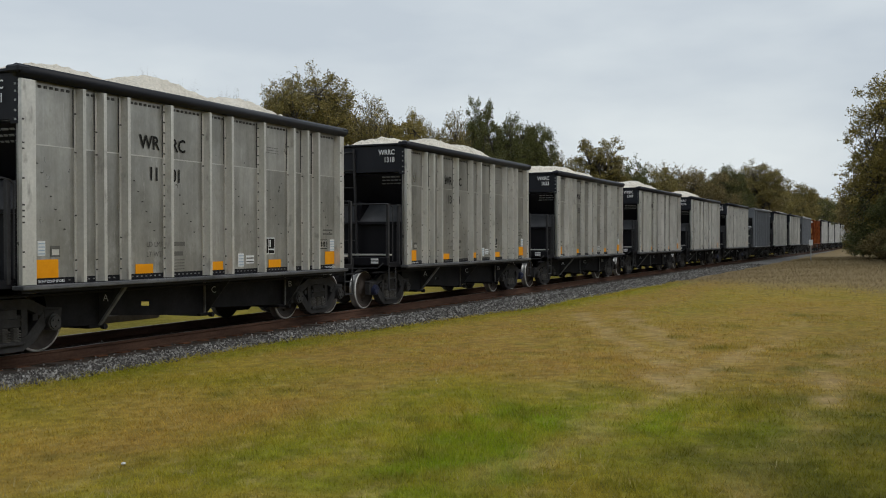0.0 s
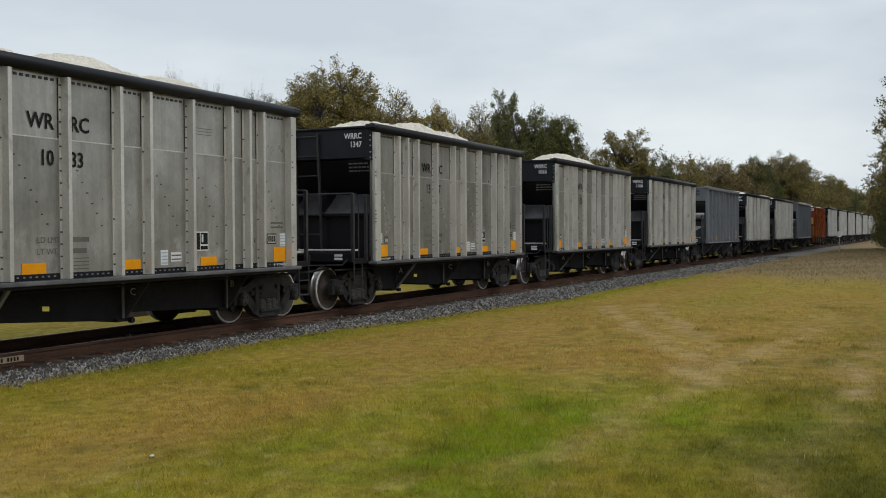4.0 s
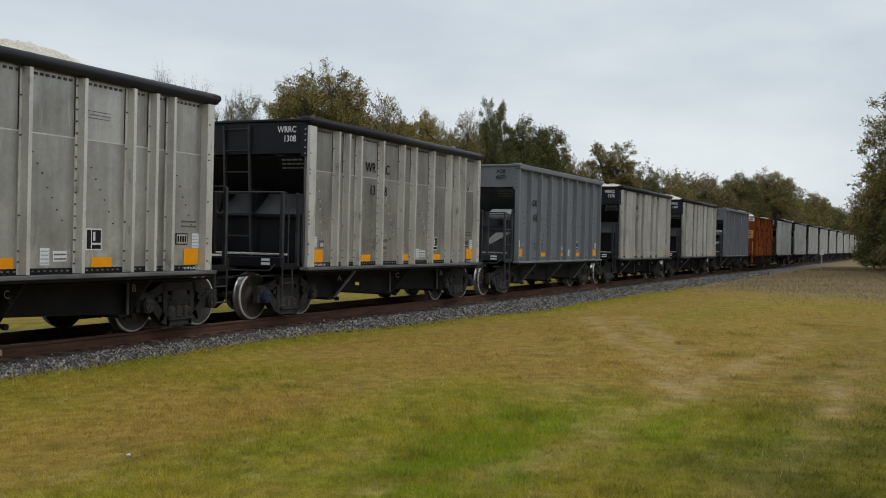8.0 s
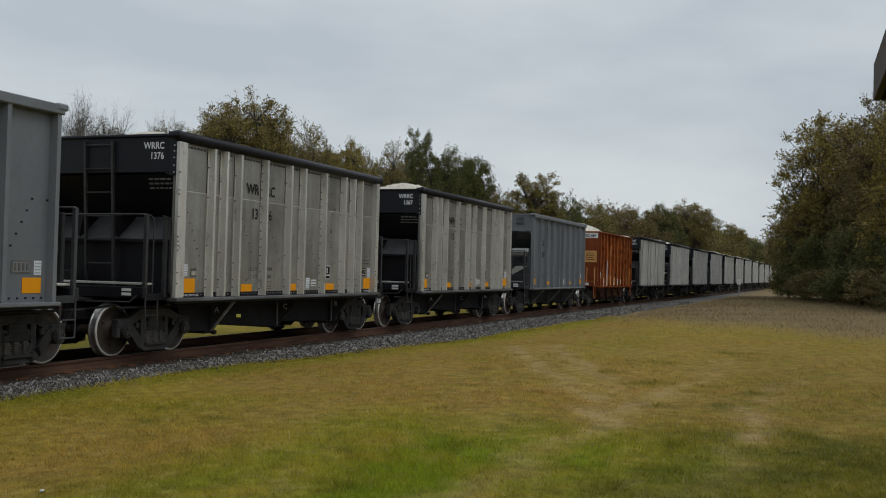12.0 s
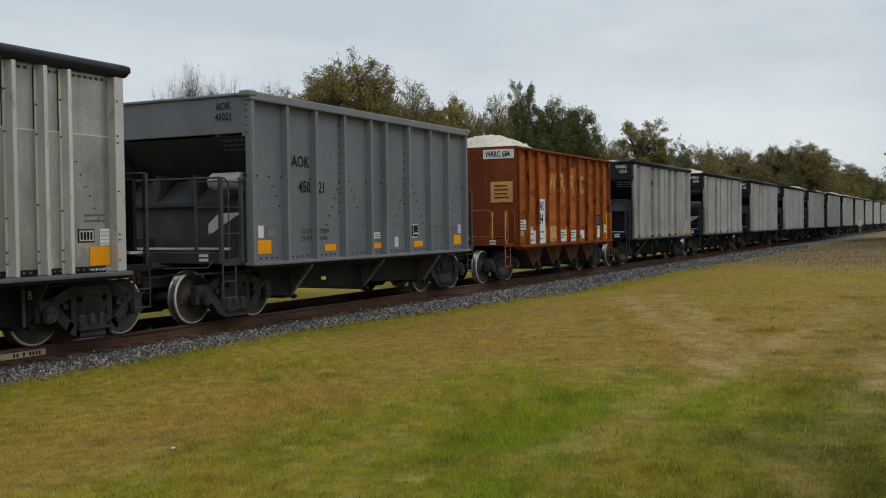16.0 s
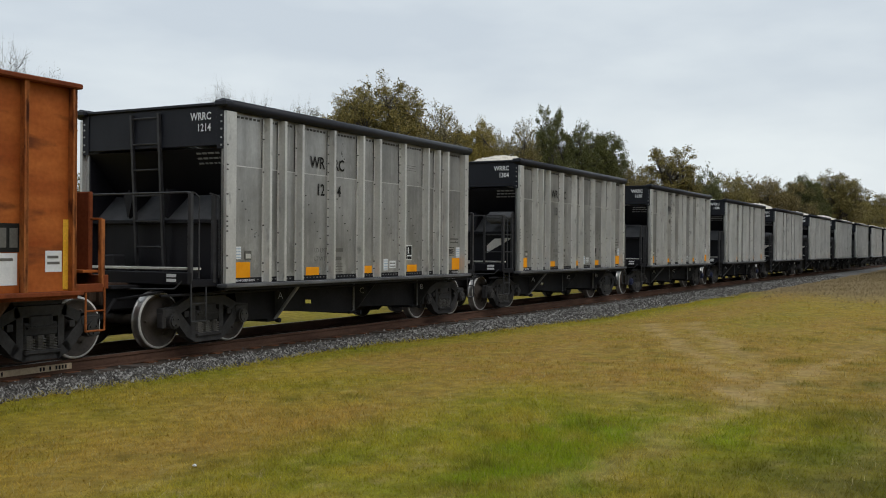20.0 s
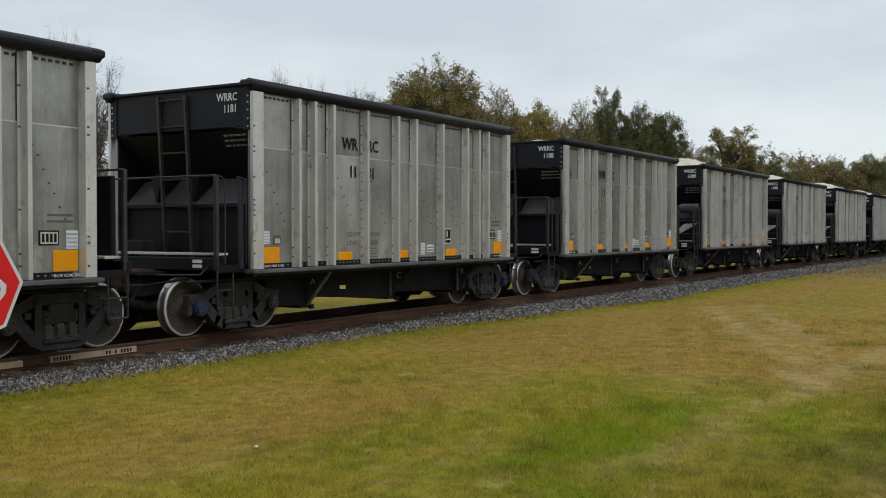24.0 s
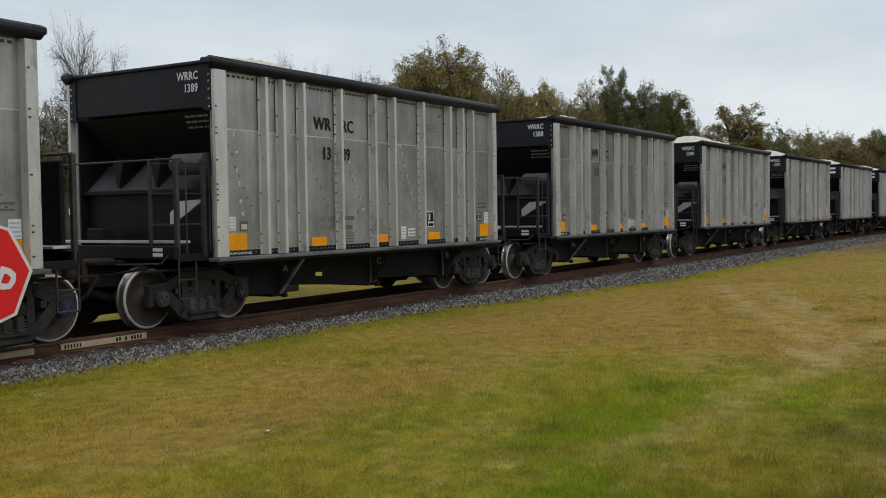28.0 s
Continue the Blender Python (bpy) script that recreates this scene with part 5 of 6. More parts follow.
def orange_car(style=STYLE_ORANGE):
    """Its body stands a little further back and lower than the others'."""
    car = tagged(new("hopper_car"), "", "rail car", "cars of the stone train")
    add_shell(car, M_ORANGE, M_RUSTEND, M_RUSTEND, True, ORANGE_RIBS, tall=.07)
    for sg in (-1, 1):
        for xc in (.04, *ORANGE_RIBS, LEN - .04):
            y0, y1 = sg * (HALF - DEEP), sg * HALF
            sh = Shape().box(xc - .012, xc + .012, *sorted((y0, y1)), ZS, ZT).box(xc - .045, xc + .02, *sorted((y1 - sg * .014, y1)), ZS, ZT)
            part("side_rib", sh, M_ORANGERIB if xc > .1 else M_RUSTEND, car)
    add_end(car, False, style)
    add_end(car, True, style)
    y = -(HALF - DEEP)
    for x0, x1, z0, z1 in ((.25, .77, 1.48, 1.76), (1.04, 1.28, 1.44, 1.55), (1.04, 1.51, 1.06, 1.44), (1.68, 2.28, 1.06, 2.38), (2.66, 2.83, 1.42, 1.57), (3.56, 4.06, 1.08, 1.44), (4.46, 5.03, 1.08, 1.43), (5.36, 5.82, 1.26, 1.41), (5.55, 5.82, 1.14, 1.26),
                           (7.15, 7.45, 1.14, 1.55), (7.89, 8.16, 1.3, 1.58), (2.86, 3.12, 1.09, 1.2)):
        decal(car, x0, x1, z0, z1, M_WHITE, "peeling white stencil panel")
    decal(car, .36, .60, 1.29, 1.44, M_POST, "small grey metal plate")
    for x0, x1, z0, z1 in ((2.29, 2.41, 1.08, 1.55), (4.07, 4.15, 1.08, 1.54), (8.18, 8.27, 1.06, 2.0), (.24, .28, 1.79, 2.0)):
        decal(car, x0, x1, z0, z1, M_YELLOW, "yellow edge stripe")
    for x, wd, z in ((.28, .3, 1.68), (.28, .45, 1.6), (.28, .4, 1.53), (1.08, .14, 1.48), (1.08, .26, 1.33), (1.12, .26, 1.15), (1.76, .4, 1.38), (1.78, .3, 1.18), (3.6, .36, 1.34), (3.6, .42, 1.26), (3.6, .3, 1.18), (4.5, .4, 1.33),
                     (4.5, .3, 1.25), (4.5, .45, 1.15), (7.18, .2, 1.45), (7.92, .18, 1.48), (7.92, .2, 1.4)):
        decal(car, x, x + wd, z, z + .035, M_FADED, y=y - .009, name="stencil_bar")
    decal(car, 7.12, 7.48, 1.56, 1.93, M_INK, "black panel with a pale frame")
    for k in range(2):
        decal(car, 7.16 + .17 * k, 7.28 + .17 * k, 1.62, 1.87, M_FADED, y=y - .009)
    decal(car, 2.60, 3.24, 1.10, 1.56, M_OCHRE, "ochre patch with worn stencil")
    lt = Matrix.Rotation(radians(90), 4, "X")
    for ch, x, sx in (("W", 2.60, .70), ("R", 3.57, .76), ("R", 4.47, .76), ("C", 5.40, .66)):
        lettering("side_letter", ch, .83, M_OCHRE, car, Matrix.Translation((x, y - .008, 2.63)) @ lt @ Matrix.Diagonal((sx, 1, 1, 1)), bold=.014)
    lettering("side_letters", "WRRC", .36, M_INK, car, Matrix.Translation((1.60, y - .012, 2.05)) @ lt @ Matrix.Diagonal((.55, 1, 1, 1)), bold=.008)
    lettering("side_number", "684", .45, M_INK, car, Matrix.Translation((1.62, y - .012, 1.64)) @ lt @ Matrix.Diagonal((.72, 1, 1, 1)), bold=.009)
    part("number_board", Shape().box(-.034, -.026, -1.53, -.58, 3.50, 3.76), M_WHITE, car, "white number board on the end")
    part("ochre_panel", Shape().box(-.034, -.026, -1.48, -.80, 2.26, 2.85), M_OCHRE, car, "ochre panel with faded stencil lines")
    for k in range(4):
        part("stencil_bar", Shape().box(-.042, -.0345, -1.36 + .05 * (k % 2), -.92, 2.38 + k * .11, 2.42 + k * .11), M_RUSTY, car)
    part("end_plate", Shape().box(-.012, -.006, -HALF + .08, HALF - .08, 1.06, 3.80), M_RUSTEND, car)
    rt = Matrix.Rotation(radians(-90), 4, "Z") @ lt
    lettering("end_number", "WRRC 684", .235, M_INK, car, Matrix.Translation((-.040, -.65, 3.55)) @ rt @ Matrix.Diagonal((.68, 1, 1, 1)), bold=.005)
    add_under(car, style, True)
    for ob in list(car.children):
        ob.matrix_basis = Matrix.Translation((.33, 0, 0)) @ ob.matrix_basis
    add_truck(car, TRUCK_AT[0] + .30)
    add_truck(car, TRUCK_AT[1])
    return car


# car by car: kind and painted number (None: too far off to read)
TRAIN = [("alu", None), ("alu", "1101"), ("alu", "1318"), ("alu", "1033"), ("alu", "1347"), ("alu", "1016"), ("alu", "1308"), ("grey", "45071"), ("alu", "1376"), ("alu", "1367"), ("grey", "45021"),
         ("orange", "684"), ("alu", "1214"), ("alu", "1304"), ("alu", "1181"), ("alu", "1188"), ("alu", "1389"), ("alu", "1388"), ("alu", "1340"), ("alu", "1339"), ("alu", None), ("alu", None), ("alu", None),
         ("alu", None), ("alu", None), ("alu", None), ("alu", None)]
LABELS = {"alu": "loaded grey galvanised hopper car with black ends on the rails", "grey": "slate grey ribbed steel hopper car on the rails",
          "orange": "faded rusty orange hopper car heaped with pale stone"}
LIMITS = {"1181": ("233100", "52900"), "45071": ("229400", "56600"), "45021": ("229300", "56700")}


def letter_car(car, kind, num, rng):
    lt = Matrix.Rotation(radians(90), 4, "X")
    rt = Matrix.Rotation(radians(-90), 4, "Z") @ lt
    y = -(HALF - DEEP) - .012
    mark = "AOK" if kind == "grey" else "WRRC"
    if kind == "orange":
        return
    if num is None:
        for z in (3.72, 3.51):
            part("mark_bar", Shape().box(-.012, -.004, -1.32, -.88, z, z + .11), M_WLET, car)
        return
    ink = M_INK
    xr, cut, zl, zn, sx = (2.90, 2, 3.115, 2.615, .92) if kind == "alu" else (1.92, 3, 2.77, 2.30, .90)
    size = .305 if kind == "alu" else .31
    if kind == "alu":
        lettering("side_letters", mark[:2], size, ink, car, Matrix.Translation((xr, y, zl)) @ lt @ Matrix.Diagonal((sx, 1, 1, 1)), "RIGHT", bold=.005)
        lettering("side_letters", mark[2:], size, ink, car, Matrix.Translation((xr + .29, y, zl)) @ lt @ Matrix.Diagonal((sx, 1, 1, 1)), bold=.005)
    else:
        lettering("side_letters", mark, size, ink, car, Matrix.Translation((1.32, y, zl)) @ lt @ Matrix.Diagonal((.86, 1, 1, 1)), bold=.004)
    lettering("side_number", num[:cut], size, ink, car, Matrix.Translation((xr, y, zn)) @ lt @ Matrix.Diagonal((sx * .92, 1, 1, 1)), "RIGHT", bold=.005)
    lettering("side_number", num[cut:], size, ink, car, Matrix.Translation((xr + (.29 if kind == "alu" else .26), y, zn)) @ lt @ Matrix.Diagonal((sx * .92, 1, 1, 1)), bold=.005)
    wl = M_WLET if kind == "alu" else M_INK
    lettering("end_letters", mark, .175, wl, car, Matrix.Translation((-.026, -.90, 3.725)) @ rt @ Matrix.Diagonal((.86, 1, 1, 1)), bold=.003)
    lettering("end_number", num, .175, wl, car, Matrix.Translation((-.026, -1.04 if kind == "alu" else -.88, 3.54)) @ rt @ Matrix.Diagonal((.86, 1, 1, 1)), bold=.003)
    sh, wr = Shape(), random.Random(11)
    for k in range(4):
        z = 3.20 - k * .075
        xs = .03 + (3.26 - z) * .98 - .010
        y1, y0 = -.86 - .04 * (2 - k if k < 3 else 0), -1.42 - (.08 if k == 3 else .02 * k)
        while y1 > y0:
            wl_ = wr.uniform(.05, .13)
            sh.prism([(xs, z), (xs - .005, z - .005), (xs + .020, z - .029), (xs + .025, z - .024)], "y", max(y0, y1 - wl_), y1)
            y1 -= wl_ + .03
    tagged(part("stencil_text", sh, M_STENCIL if kind == "alu" else M_FADED, car), kind="stuff")
    lim = LIMITS.get(num)
    x0, h, z1, z2 = (2.58, .12, 1.55, 1.39) if kind == "alu" else (1.60, .12, 1.53, 1.39)
    ink = M_FADED if kind == "alu" else M_INK
    for z, word, k in ((z1, "LD LMT", 0), (z2, "LT WT", 1)):
        lettering("weight_word", word, h, ink, car, Matrix.Translation((x0, y, z)) @ lt)
        if lim:
            lettering("weight_figure", lim[k], h, ink, car, Matrix.Translation((x0 + (.66 if kind == "alu" else .58), y, z)) @ lt)
        else:
            decal(car, x0 + .64, x0 + .95 - .05 * k, z + .008, z + .078, ink, name="stencil_bar")
    if kind == "alu":
        for k in range(4):
            decal(car, x0 + .66, x0 + .94, 1.17 + k * .05, 1.183 + k * .05, M_FADED, name="stencil_bar")


DULLED = {}


def dull_copy(me, material):
    """The same mesh in the duller metal of the later cars, made once."""
    if me.name not in DULLED:
        DULLED[me.name] = me.copy()
        DULLED[me.name].materials.clear()
        DULLED[me.name].materials.append(material)
    return DULLED[me.name]


def build_train():
    rng, made = random.Random(3), {}
    builders, cars = {"alu": alu_car, "grey": grey_car, "orange": orange_car}, []
    global LEN, ZT
    for kind in builders:
        full, high = LEN, ZT
        if kind == "orange":
            LEN, ZT = 8.32, 3.76
        made[kind] = builders[kind]()
        LEN, ZT = full, high
    first = set()
    for i, (kind, num) in enumerate(TRAIN):
        if kind in first:
            car = copy_thing(made[kind], Matrix.Identity(4))
        else:
            car, _ = made[kind], first.add(kind)
        cars.append(car)
    for i, (kind, num) in enumerate(TRAIN):
        tagged(cars[i], LABELS[kind])
        letter_car(cars[i], kind, num, rng)
        if kind == "grey" or num in ("1389", "1388", "1340", "1304"):
            for ob in [o for o in cars[i].children if o.name.split(".")[0] in ("ladder_stile", "rung") and o.data.vertices[0].co.x < 1]:
                bpy.data.objects.remove(ob)
            add_ladder_end(cars[i], STYLE_GREY if kind == "grey" else STYLE_ALU)
        heap = HEAPS.get(num, ((3.0, 3.9), (6.0, 3.95)) if kind == "grey" else ((2.6, 4.40), (5.4, 4.34)))
        if kind == "alu" and i >= 12:
            for ob in cars[i].children:
                base = ob.name.split(".")[0]
                if base in ("side_panel", "side_rib", "corner_rib", "sheet_seam"):
                    ob.data = dull_copy(ob.data, M_ALUGREY if base == "side_panel" else M_RIBGREY)
        if num in ("1318", "1308", "1181", "1188"):
            for tr in cars[i].children:
                for ob in tr.children if tr.name.startswith("truck") else ():
                    outer = (ob.matrix_basis.translation.x < 0) == (tr.matrix_basis.translation.x < 4)
                    if ob.name.startswith("bearing_cap") and outer:
                        ob.data = TRUCK[6]
        part("stone_load", load_mesh(20 + i, heap), None, cars[i], "heaped pale crushed limestone",
             Matrix.Translation((.30, 0, 0)) @ Matrix.Diagonal((.93, .98, 1, 1)) if kind == "orange" else None)
    return cars


def scuffs(car, lines, seed):
    """Chains of pale scrapes left on a side."""
    rng = random.Random(seed)
    for (xa, za), (xb, zb), n in lines:
        for k in range(n):
            f = (k + rng.uniform(0, .6)) / n
            x, z, w, h = xa + (xb - xa) * f + rng.uniform(-.03, .03), za + (zb - za) * f, rng.uniform(.012, .03), rng.uniform(.03, .085)
            y = -(HALF - DEEP) - .002
            sh = Shape().prism([(x - w, z), (x + w * .5, z - h * .3), (x + w, z + h), (x - w * .3, z + h * .8), (x - w * .9, z + h * .5)], "y", y - .004, y)
            part("scuff_mark", sh, M_SCUFF, car)


CARS = build_train()
for car_, (kind_, num_) in zip(CARS, TRAIN):
    if num_ == "1188":
        scuffs(car_, [((2.56, 2.41), (2.06, 1.52), 9), ((3.08, 2.40), (3.54, 1.38), 10), ((2.3, 3.2), (2.5, 2.6), 5), ((3.5, 2.9), (3.95, 2.2), 6), ((5.0, 3.2), (5.4, 2.0), 6)], 5)
    elif num_ in ("1347", "1389", "1308"):
        scuffs(car_, [((.5, 2.9), (.7, 1.5), 6), ((3.4, 2.6), (3.9, 1.6), 6), ((5.0, 3.0), (5.6, 1.6), 8)], int(num_))

# where the lead end of the car that carries index 0 stands on the track, by time
TRAIN_S = [(0.0, 10.15), (1.0, 3.36), (2.0, -3.25), (5.0, -22.43), (6.0, -28.85), (7.0, -35.21), (8.0, -41.55), (9.0, -47.86), (10.0, -54.3), (11.0, -60.45), (12.0, -66.78), (15.0, -85.13), (16.0, -91.25), (17.0, -97.44), (18.0, -103.64), (19.0, -109.95), (20.0, -116.09), (21.0, -122.27), (24.0, -140.28), (25.0, -146.32), (26.0, -152.36), (27.0, -158.44), (28.0, -164.67)]


# ---- trees ----
def bare_meshes(seed, height, spread, base, tips, leaves, leaf, clump, sparse=False):
    """Tapered trunk with forking limbs, and a crown of small leaves round the outer twigs."""
    rng = random.Random(seed)
    wood, ends = Shape(), []

    def limb(p, d, length, r, level):
        q = p
        for k in range(3):
            d = (d + Vector((rng.gauss(0, .13), rng.gauss(0, .13), rng.gauss(.05, .08)))).normalized()
            n = q + d * (length / 3)
            wood.tube(q, n, r * (1 - .22 * k), 5 if level else 7, r * (1 - .22 * (k + 1)), caps=False)
            if level >= 1:
                ends.append((n.copy(), level))
            if level < tips and k >= (1 if level == 0 else 0):
                for _ in range(rng.choice((2, 3)) if level else 4):
                    a, tilt = rng.uniform(0, 6.283), rng.uniform(.45, 1.15)
                    u = d.orthogonal().normalized()
                    side = (u * math.cos(a) + d.cross(u) * math.sin(a))
                    nd = (d * math.cos(tilt) + side * math.sin(tilt))
                    nd = Vector((nd.x * spread, nd.y * spread, nd.z + .12)).normalized()
                    limb(n, nd, length * rng.uniform(.45, .72), r * (.62 - .12 * k), level + 1)
            q = n
        ends.append((q.copy(), level + 1))

    limb(Vector((0, 0, -.1)), Vector((rng.uniform(-.08, .08), rng.uniform(-.08, .08), 1)), height * base, height * .024, 0)
    pts = np.array([p for p, lv in ends])
    lo, hi = pts.min(0), pts.max(0)
    g = np.random.default_rng(seed)
    sel = pts[[i for i, (p, lv) in enumerate(ends) if lv >= 2]]
    cnt = max(1, leaves // len(sel))
    wgt = g.uniform(.2, 1.8, len(sel))
    rep = np.repeat(np.arange(len(sel)), np.maximum(0, (cnt * wgt).astype(int)))
    c = sel[rep] + g.normal(0, clump, (len(rep), 3)) * (1, 1, .75)
    c = c[c[:, 2] > .15]
    n = len(c)
    a = g.normal(0, 1, (n, 3))
    a /= np.linalg.norm(a, axis=1)[:, None]
    b = np.cross(a, g.normal(0, 1, (n, 3)))
    b /= np.linalg.norm(b, axis=1)[:, None]
    sz = leaf * g.uniform(.5, 1.4, (n, 1))
    V = np.stack([c - a * sz, c + b * sz * .55, c + a * sz, c - b * sz * .55], 1)
    crown = bpy.data.meshes.new("crown")
    crown.vertices.add(n * 4)
    crown.vertices.foreach_set("co", V.reshape(-1))
    crown.loops.add(n * 4)
    crown.loops.foreach_set("vertex_index", np.arange(n * 4))
    crown.polygons.add(n)
    crown.polygons.foreach_set("loop_start", np.arange(0, n * 4, 4))
    crown.update()
    crown.validate()
    top, wide = np.percentile(c[:, 2], 99.3), np.percentile(np.hypot(c[:, 0] - c[:, 0].mean(), c[:, 1] - c[:, 1].mean()), 93) * 2
    return wood.mesh("trunk", M_BARK, True), crown, float(top), float(wide)


def leaf_cloud(c, leaf, g):
    """Small quads, one for each centre, turned every way."""
    n = len(c)
    a = g.normal(0, 1, (n, 3))
    a /= np.linalg.norm(a, axis=1)[:, None]
    b = np.cross(a, g.normal(0, 1, (n, 3)))
    b /= np.linalg.norm(b, axis=1)[:, None]
    sz = leaf * g.uniform(.5, 1.4, (n, 1))
    V = np.stack([c - a * sz, c + a * sz * .6 + b * sz * .75, c + a * sz * .6 - b * sz * .75], 1)
    crown = bpy.data.meshes.new("crown")
    crown.vertices.add(n * 3)
    crown.vertices.foreach_set("co", V.reshape(-1))
    crown.loops.add(n * 3)
    crown.loops.foreach_set("vertex_index", np.arange(n * 3))
    crown.polygons.add(n)
    crown.polygons.foreach_set("loop_start", np.arange(0, n * 3, 3))
    crown.update()
    crown.validate()
    return crown


def tree_meshes(seed, height, wide, low, lobes, clumps, leaves, leaf, clump, sprays=2, low_share=1.0, lean=0.0):
    """Trunk with limbs that reach out to rounded boughs, each a shell of small leafy clumps with twigs standing out of it."""
    g, rng = np.random.default_rng(seed), random.Random(seed)
    mid, hz = height * (1 + low) / 2, height * (1 - low) / 2
    boughs = []
    for k in range(lobes):
        f = (k + .5) / lobes
        a = k * 2.4 + rng.uniform(-.5, .5)
        up = -0.75 + 1.55 * f
        out = math.sqrt(max(0, 1 - up * up)) * rng.uniform(.40, .66)
        r = rng.uniform(.34, .50) * (1.1 if f < .5 else .95)
        boughs.append((out * math.cos(a) + lean * up, out * math.sin(a), up * .68, r))
    boughs = np.array(boughs)
    pick = g.choice(lobes, clumps, p=boughs[:, 3] ** 2 / (boughs[:, 3] ** 2).sum())
    d = g.normal(0, 1, (clumps, 3)) + (0, 0, .35)
    d /= np.linalg.norm(d, axis=1)[:, None]
    rad = g.uniform(.45, 1.06, clumps) ** .6
    c = (boughs[pick, :3] + d * (rad * boughs[pick, 3])[:, None]) * np.array([wide / 2, wide / 2, hz]) + (0, 0, mid)
    c[:, 2] = np.maximum(c[:, 2], .3)
    wood = Shape()
    pts, q, r = [], Vector((0, 0, -.15)), height * .02 + .04
    for k in range(6):
        n = Vector((rng.gauss(0, .12) + q.x + lean * .12 * wide / 2, rng.gauss(0, .12) + q.y, height * .8 * (k + 1) / 6))
        wood.tube(q, n, r, 7, r * .8, caps=False)
        pts.append(n)
        q, r = n, r * .8
    hubs = []
    for b in boughs:
        e = Vector((b[0] * wide / 2, b[1] * wide / 2, b[2] * hz + mid))
        t = ([t for t in pts if t.z < e.z - .1 * height] or pts[:1])[-1]
        m = (t + e) / 2 + Vector((rng.gauss(0, .2), rng.gauss(0, .2), -.04 * height))
        wood.tube(t, m, height * .008, 5, height * .006, caps=False)
        wood.tube(m, e, height * .006, 5, height * .004, caps=False)
        hubs.append(e)
    for i in range(clumps):
        wood.tube(hubs[pick[i]], Vector(c[i]), height * .0028, 3, height * .001, caps=False)
    cnt = g.poisson(leaves / clumps * g.uniform(.5, 1.5, clumps))
    rep_ = np.repeat(np.arange(clumps), cnt)
    size = clump * g.uniform(.6, 1.3, clumps)
    ball = g.normal(0, 1, (len(rep_), 3))
    ball *= (g.uniform(0, 1, len(rep_)) ** .5 * 1.7 / np.linalg.norm(ball, axis=1))[:, None]
    pos = c[rep_] + ball * size[rep_][:, None] * (1, 1, .8)
    # fine twigs with a few leaves that feather the outline
    extra = []
    for i in range(clumps):
        e = Vector(c[i])
        for _ in range(sprays):
            d_ = (Vector(d[i]) * .7 + Vector((rng.gauss(0, .45), rng.gauss(0, .45), rng.gauss(.45, .35)))).normalized()
            tip = e + d_ * clump * rng.uniform(1.5, 2.5)
            wood.tube(e, tip, height * .0011, 3, height * .0005, caps=False)
            for _ in range(rng.randint(4, 10)):
                extra.append(list(e.lerp(tip, rng.uniform(.45, 1.02))))
    if extra:
        pos = np.concatenate([pos, np.array(extra) + g.normal(0, .07, (len(extra), 3))])
    pos = pos[(pos[:, 2] > .06) & ((pos[:, 2] > .38 * height) | (g.uniform(0, 1, len(pos)) < low_share))]
    top = float(np.percentile(pos[:, 2], 99.9))
    mid_ = np.median(pos[:, :2], axis=0)
    broad = float(np.percentile(np.abs(pos[:, :2] - mid_), 98.0)) * 2
    return wood.mesh("trunk", M_BARK, True), leaf_cloud(pos, leaf, g), top, broad


LEAF_OF = {"olive": M_LEAF_OLIVE, "dark": M_LEAF_DARK, "yellow": M_LEAF_YELLOW, "brown": M_LEAF_BROWN, "grey": M_LEAF_GREY}
WORDS = {"olive": "broad tree with olive and brownish autumn leaves", "dark": "dense dark green oak-like tree", "yellow": "tree with yellowing olive leaves",
         "brown": "scrubby brown-green tree in a hedgerow", "grey": "nearly bare grey-twigged tree with few leaves"}
# crown forms: seed, height, width, clear stem, boughs, clumps, leaves, leaf size, clump size, twigs, share of leaves kept low down, lean
GROWN = {
    "broad": tree_meshes(3, 12, 6.6, .42, 18, 460, 60000, .048, .26, 3, .5), "broad_b": tree_meshes(14, 10, 5.6, .38, 14, 400, 56000, .048, .25, 1, .5),
    "upright": tree_meshes(6, 11, 3.8, .30, 12, 230, 32000, .048, .24, 2, .4, .3), "thin": tree_meshes(9, 10, 3.6, .30, 12, 200, 9000, .042, .24, 5),
    "bare": bare_meshes(21, 10, 1.25, .48, 4, 3600, .03, .22), "scrub": tree_meshes(31, 8, 6.6, .12, 16, 330, 38000, .056, .30, 2, .3),
    "scrub_b": tree_meshes(37, 8, 6.6, .10, 20, 330, 38000, .056, .30, 2, .3), "big": tree_meshes(44, 16, 9.5, .06, 30, 640, 80000, .072, .40, 3),
    "big_b": tree_meshes(52, 16, 9.5, .04, 26, 640, 80000, .072, .40, 3), "thicket": tree_meshes(61, 6, 7, 0.0, 18, 300, 28000, .072, .36, 2)}
COLOURED = {}


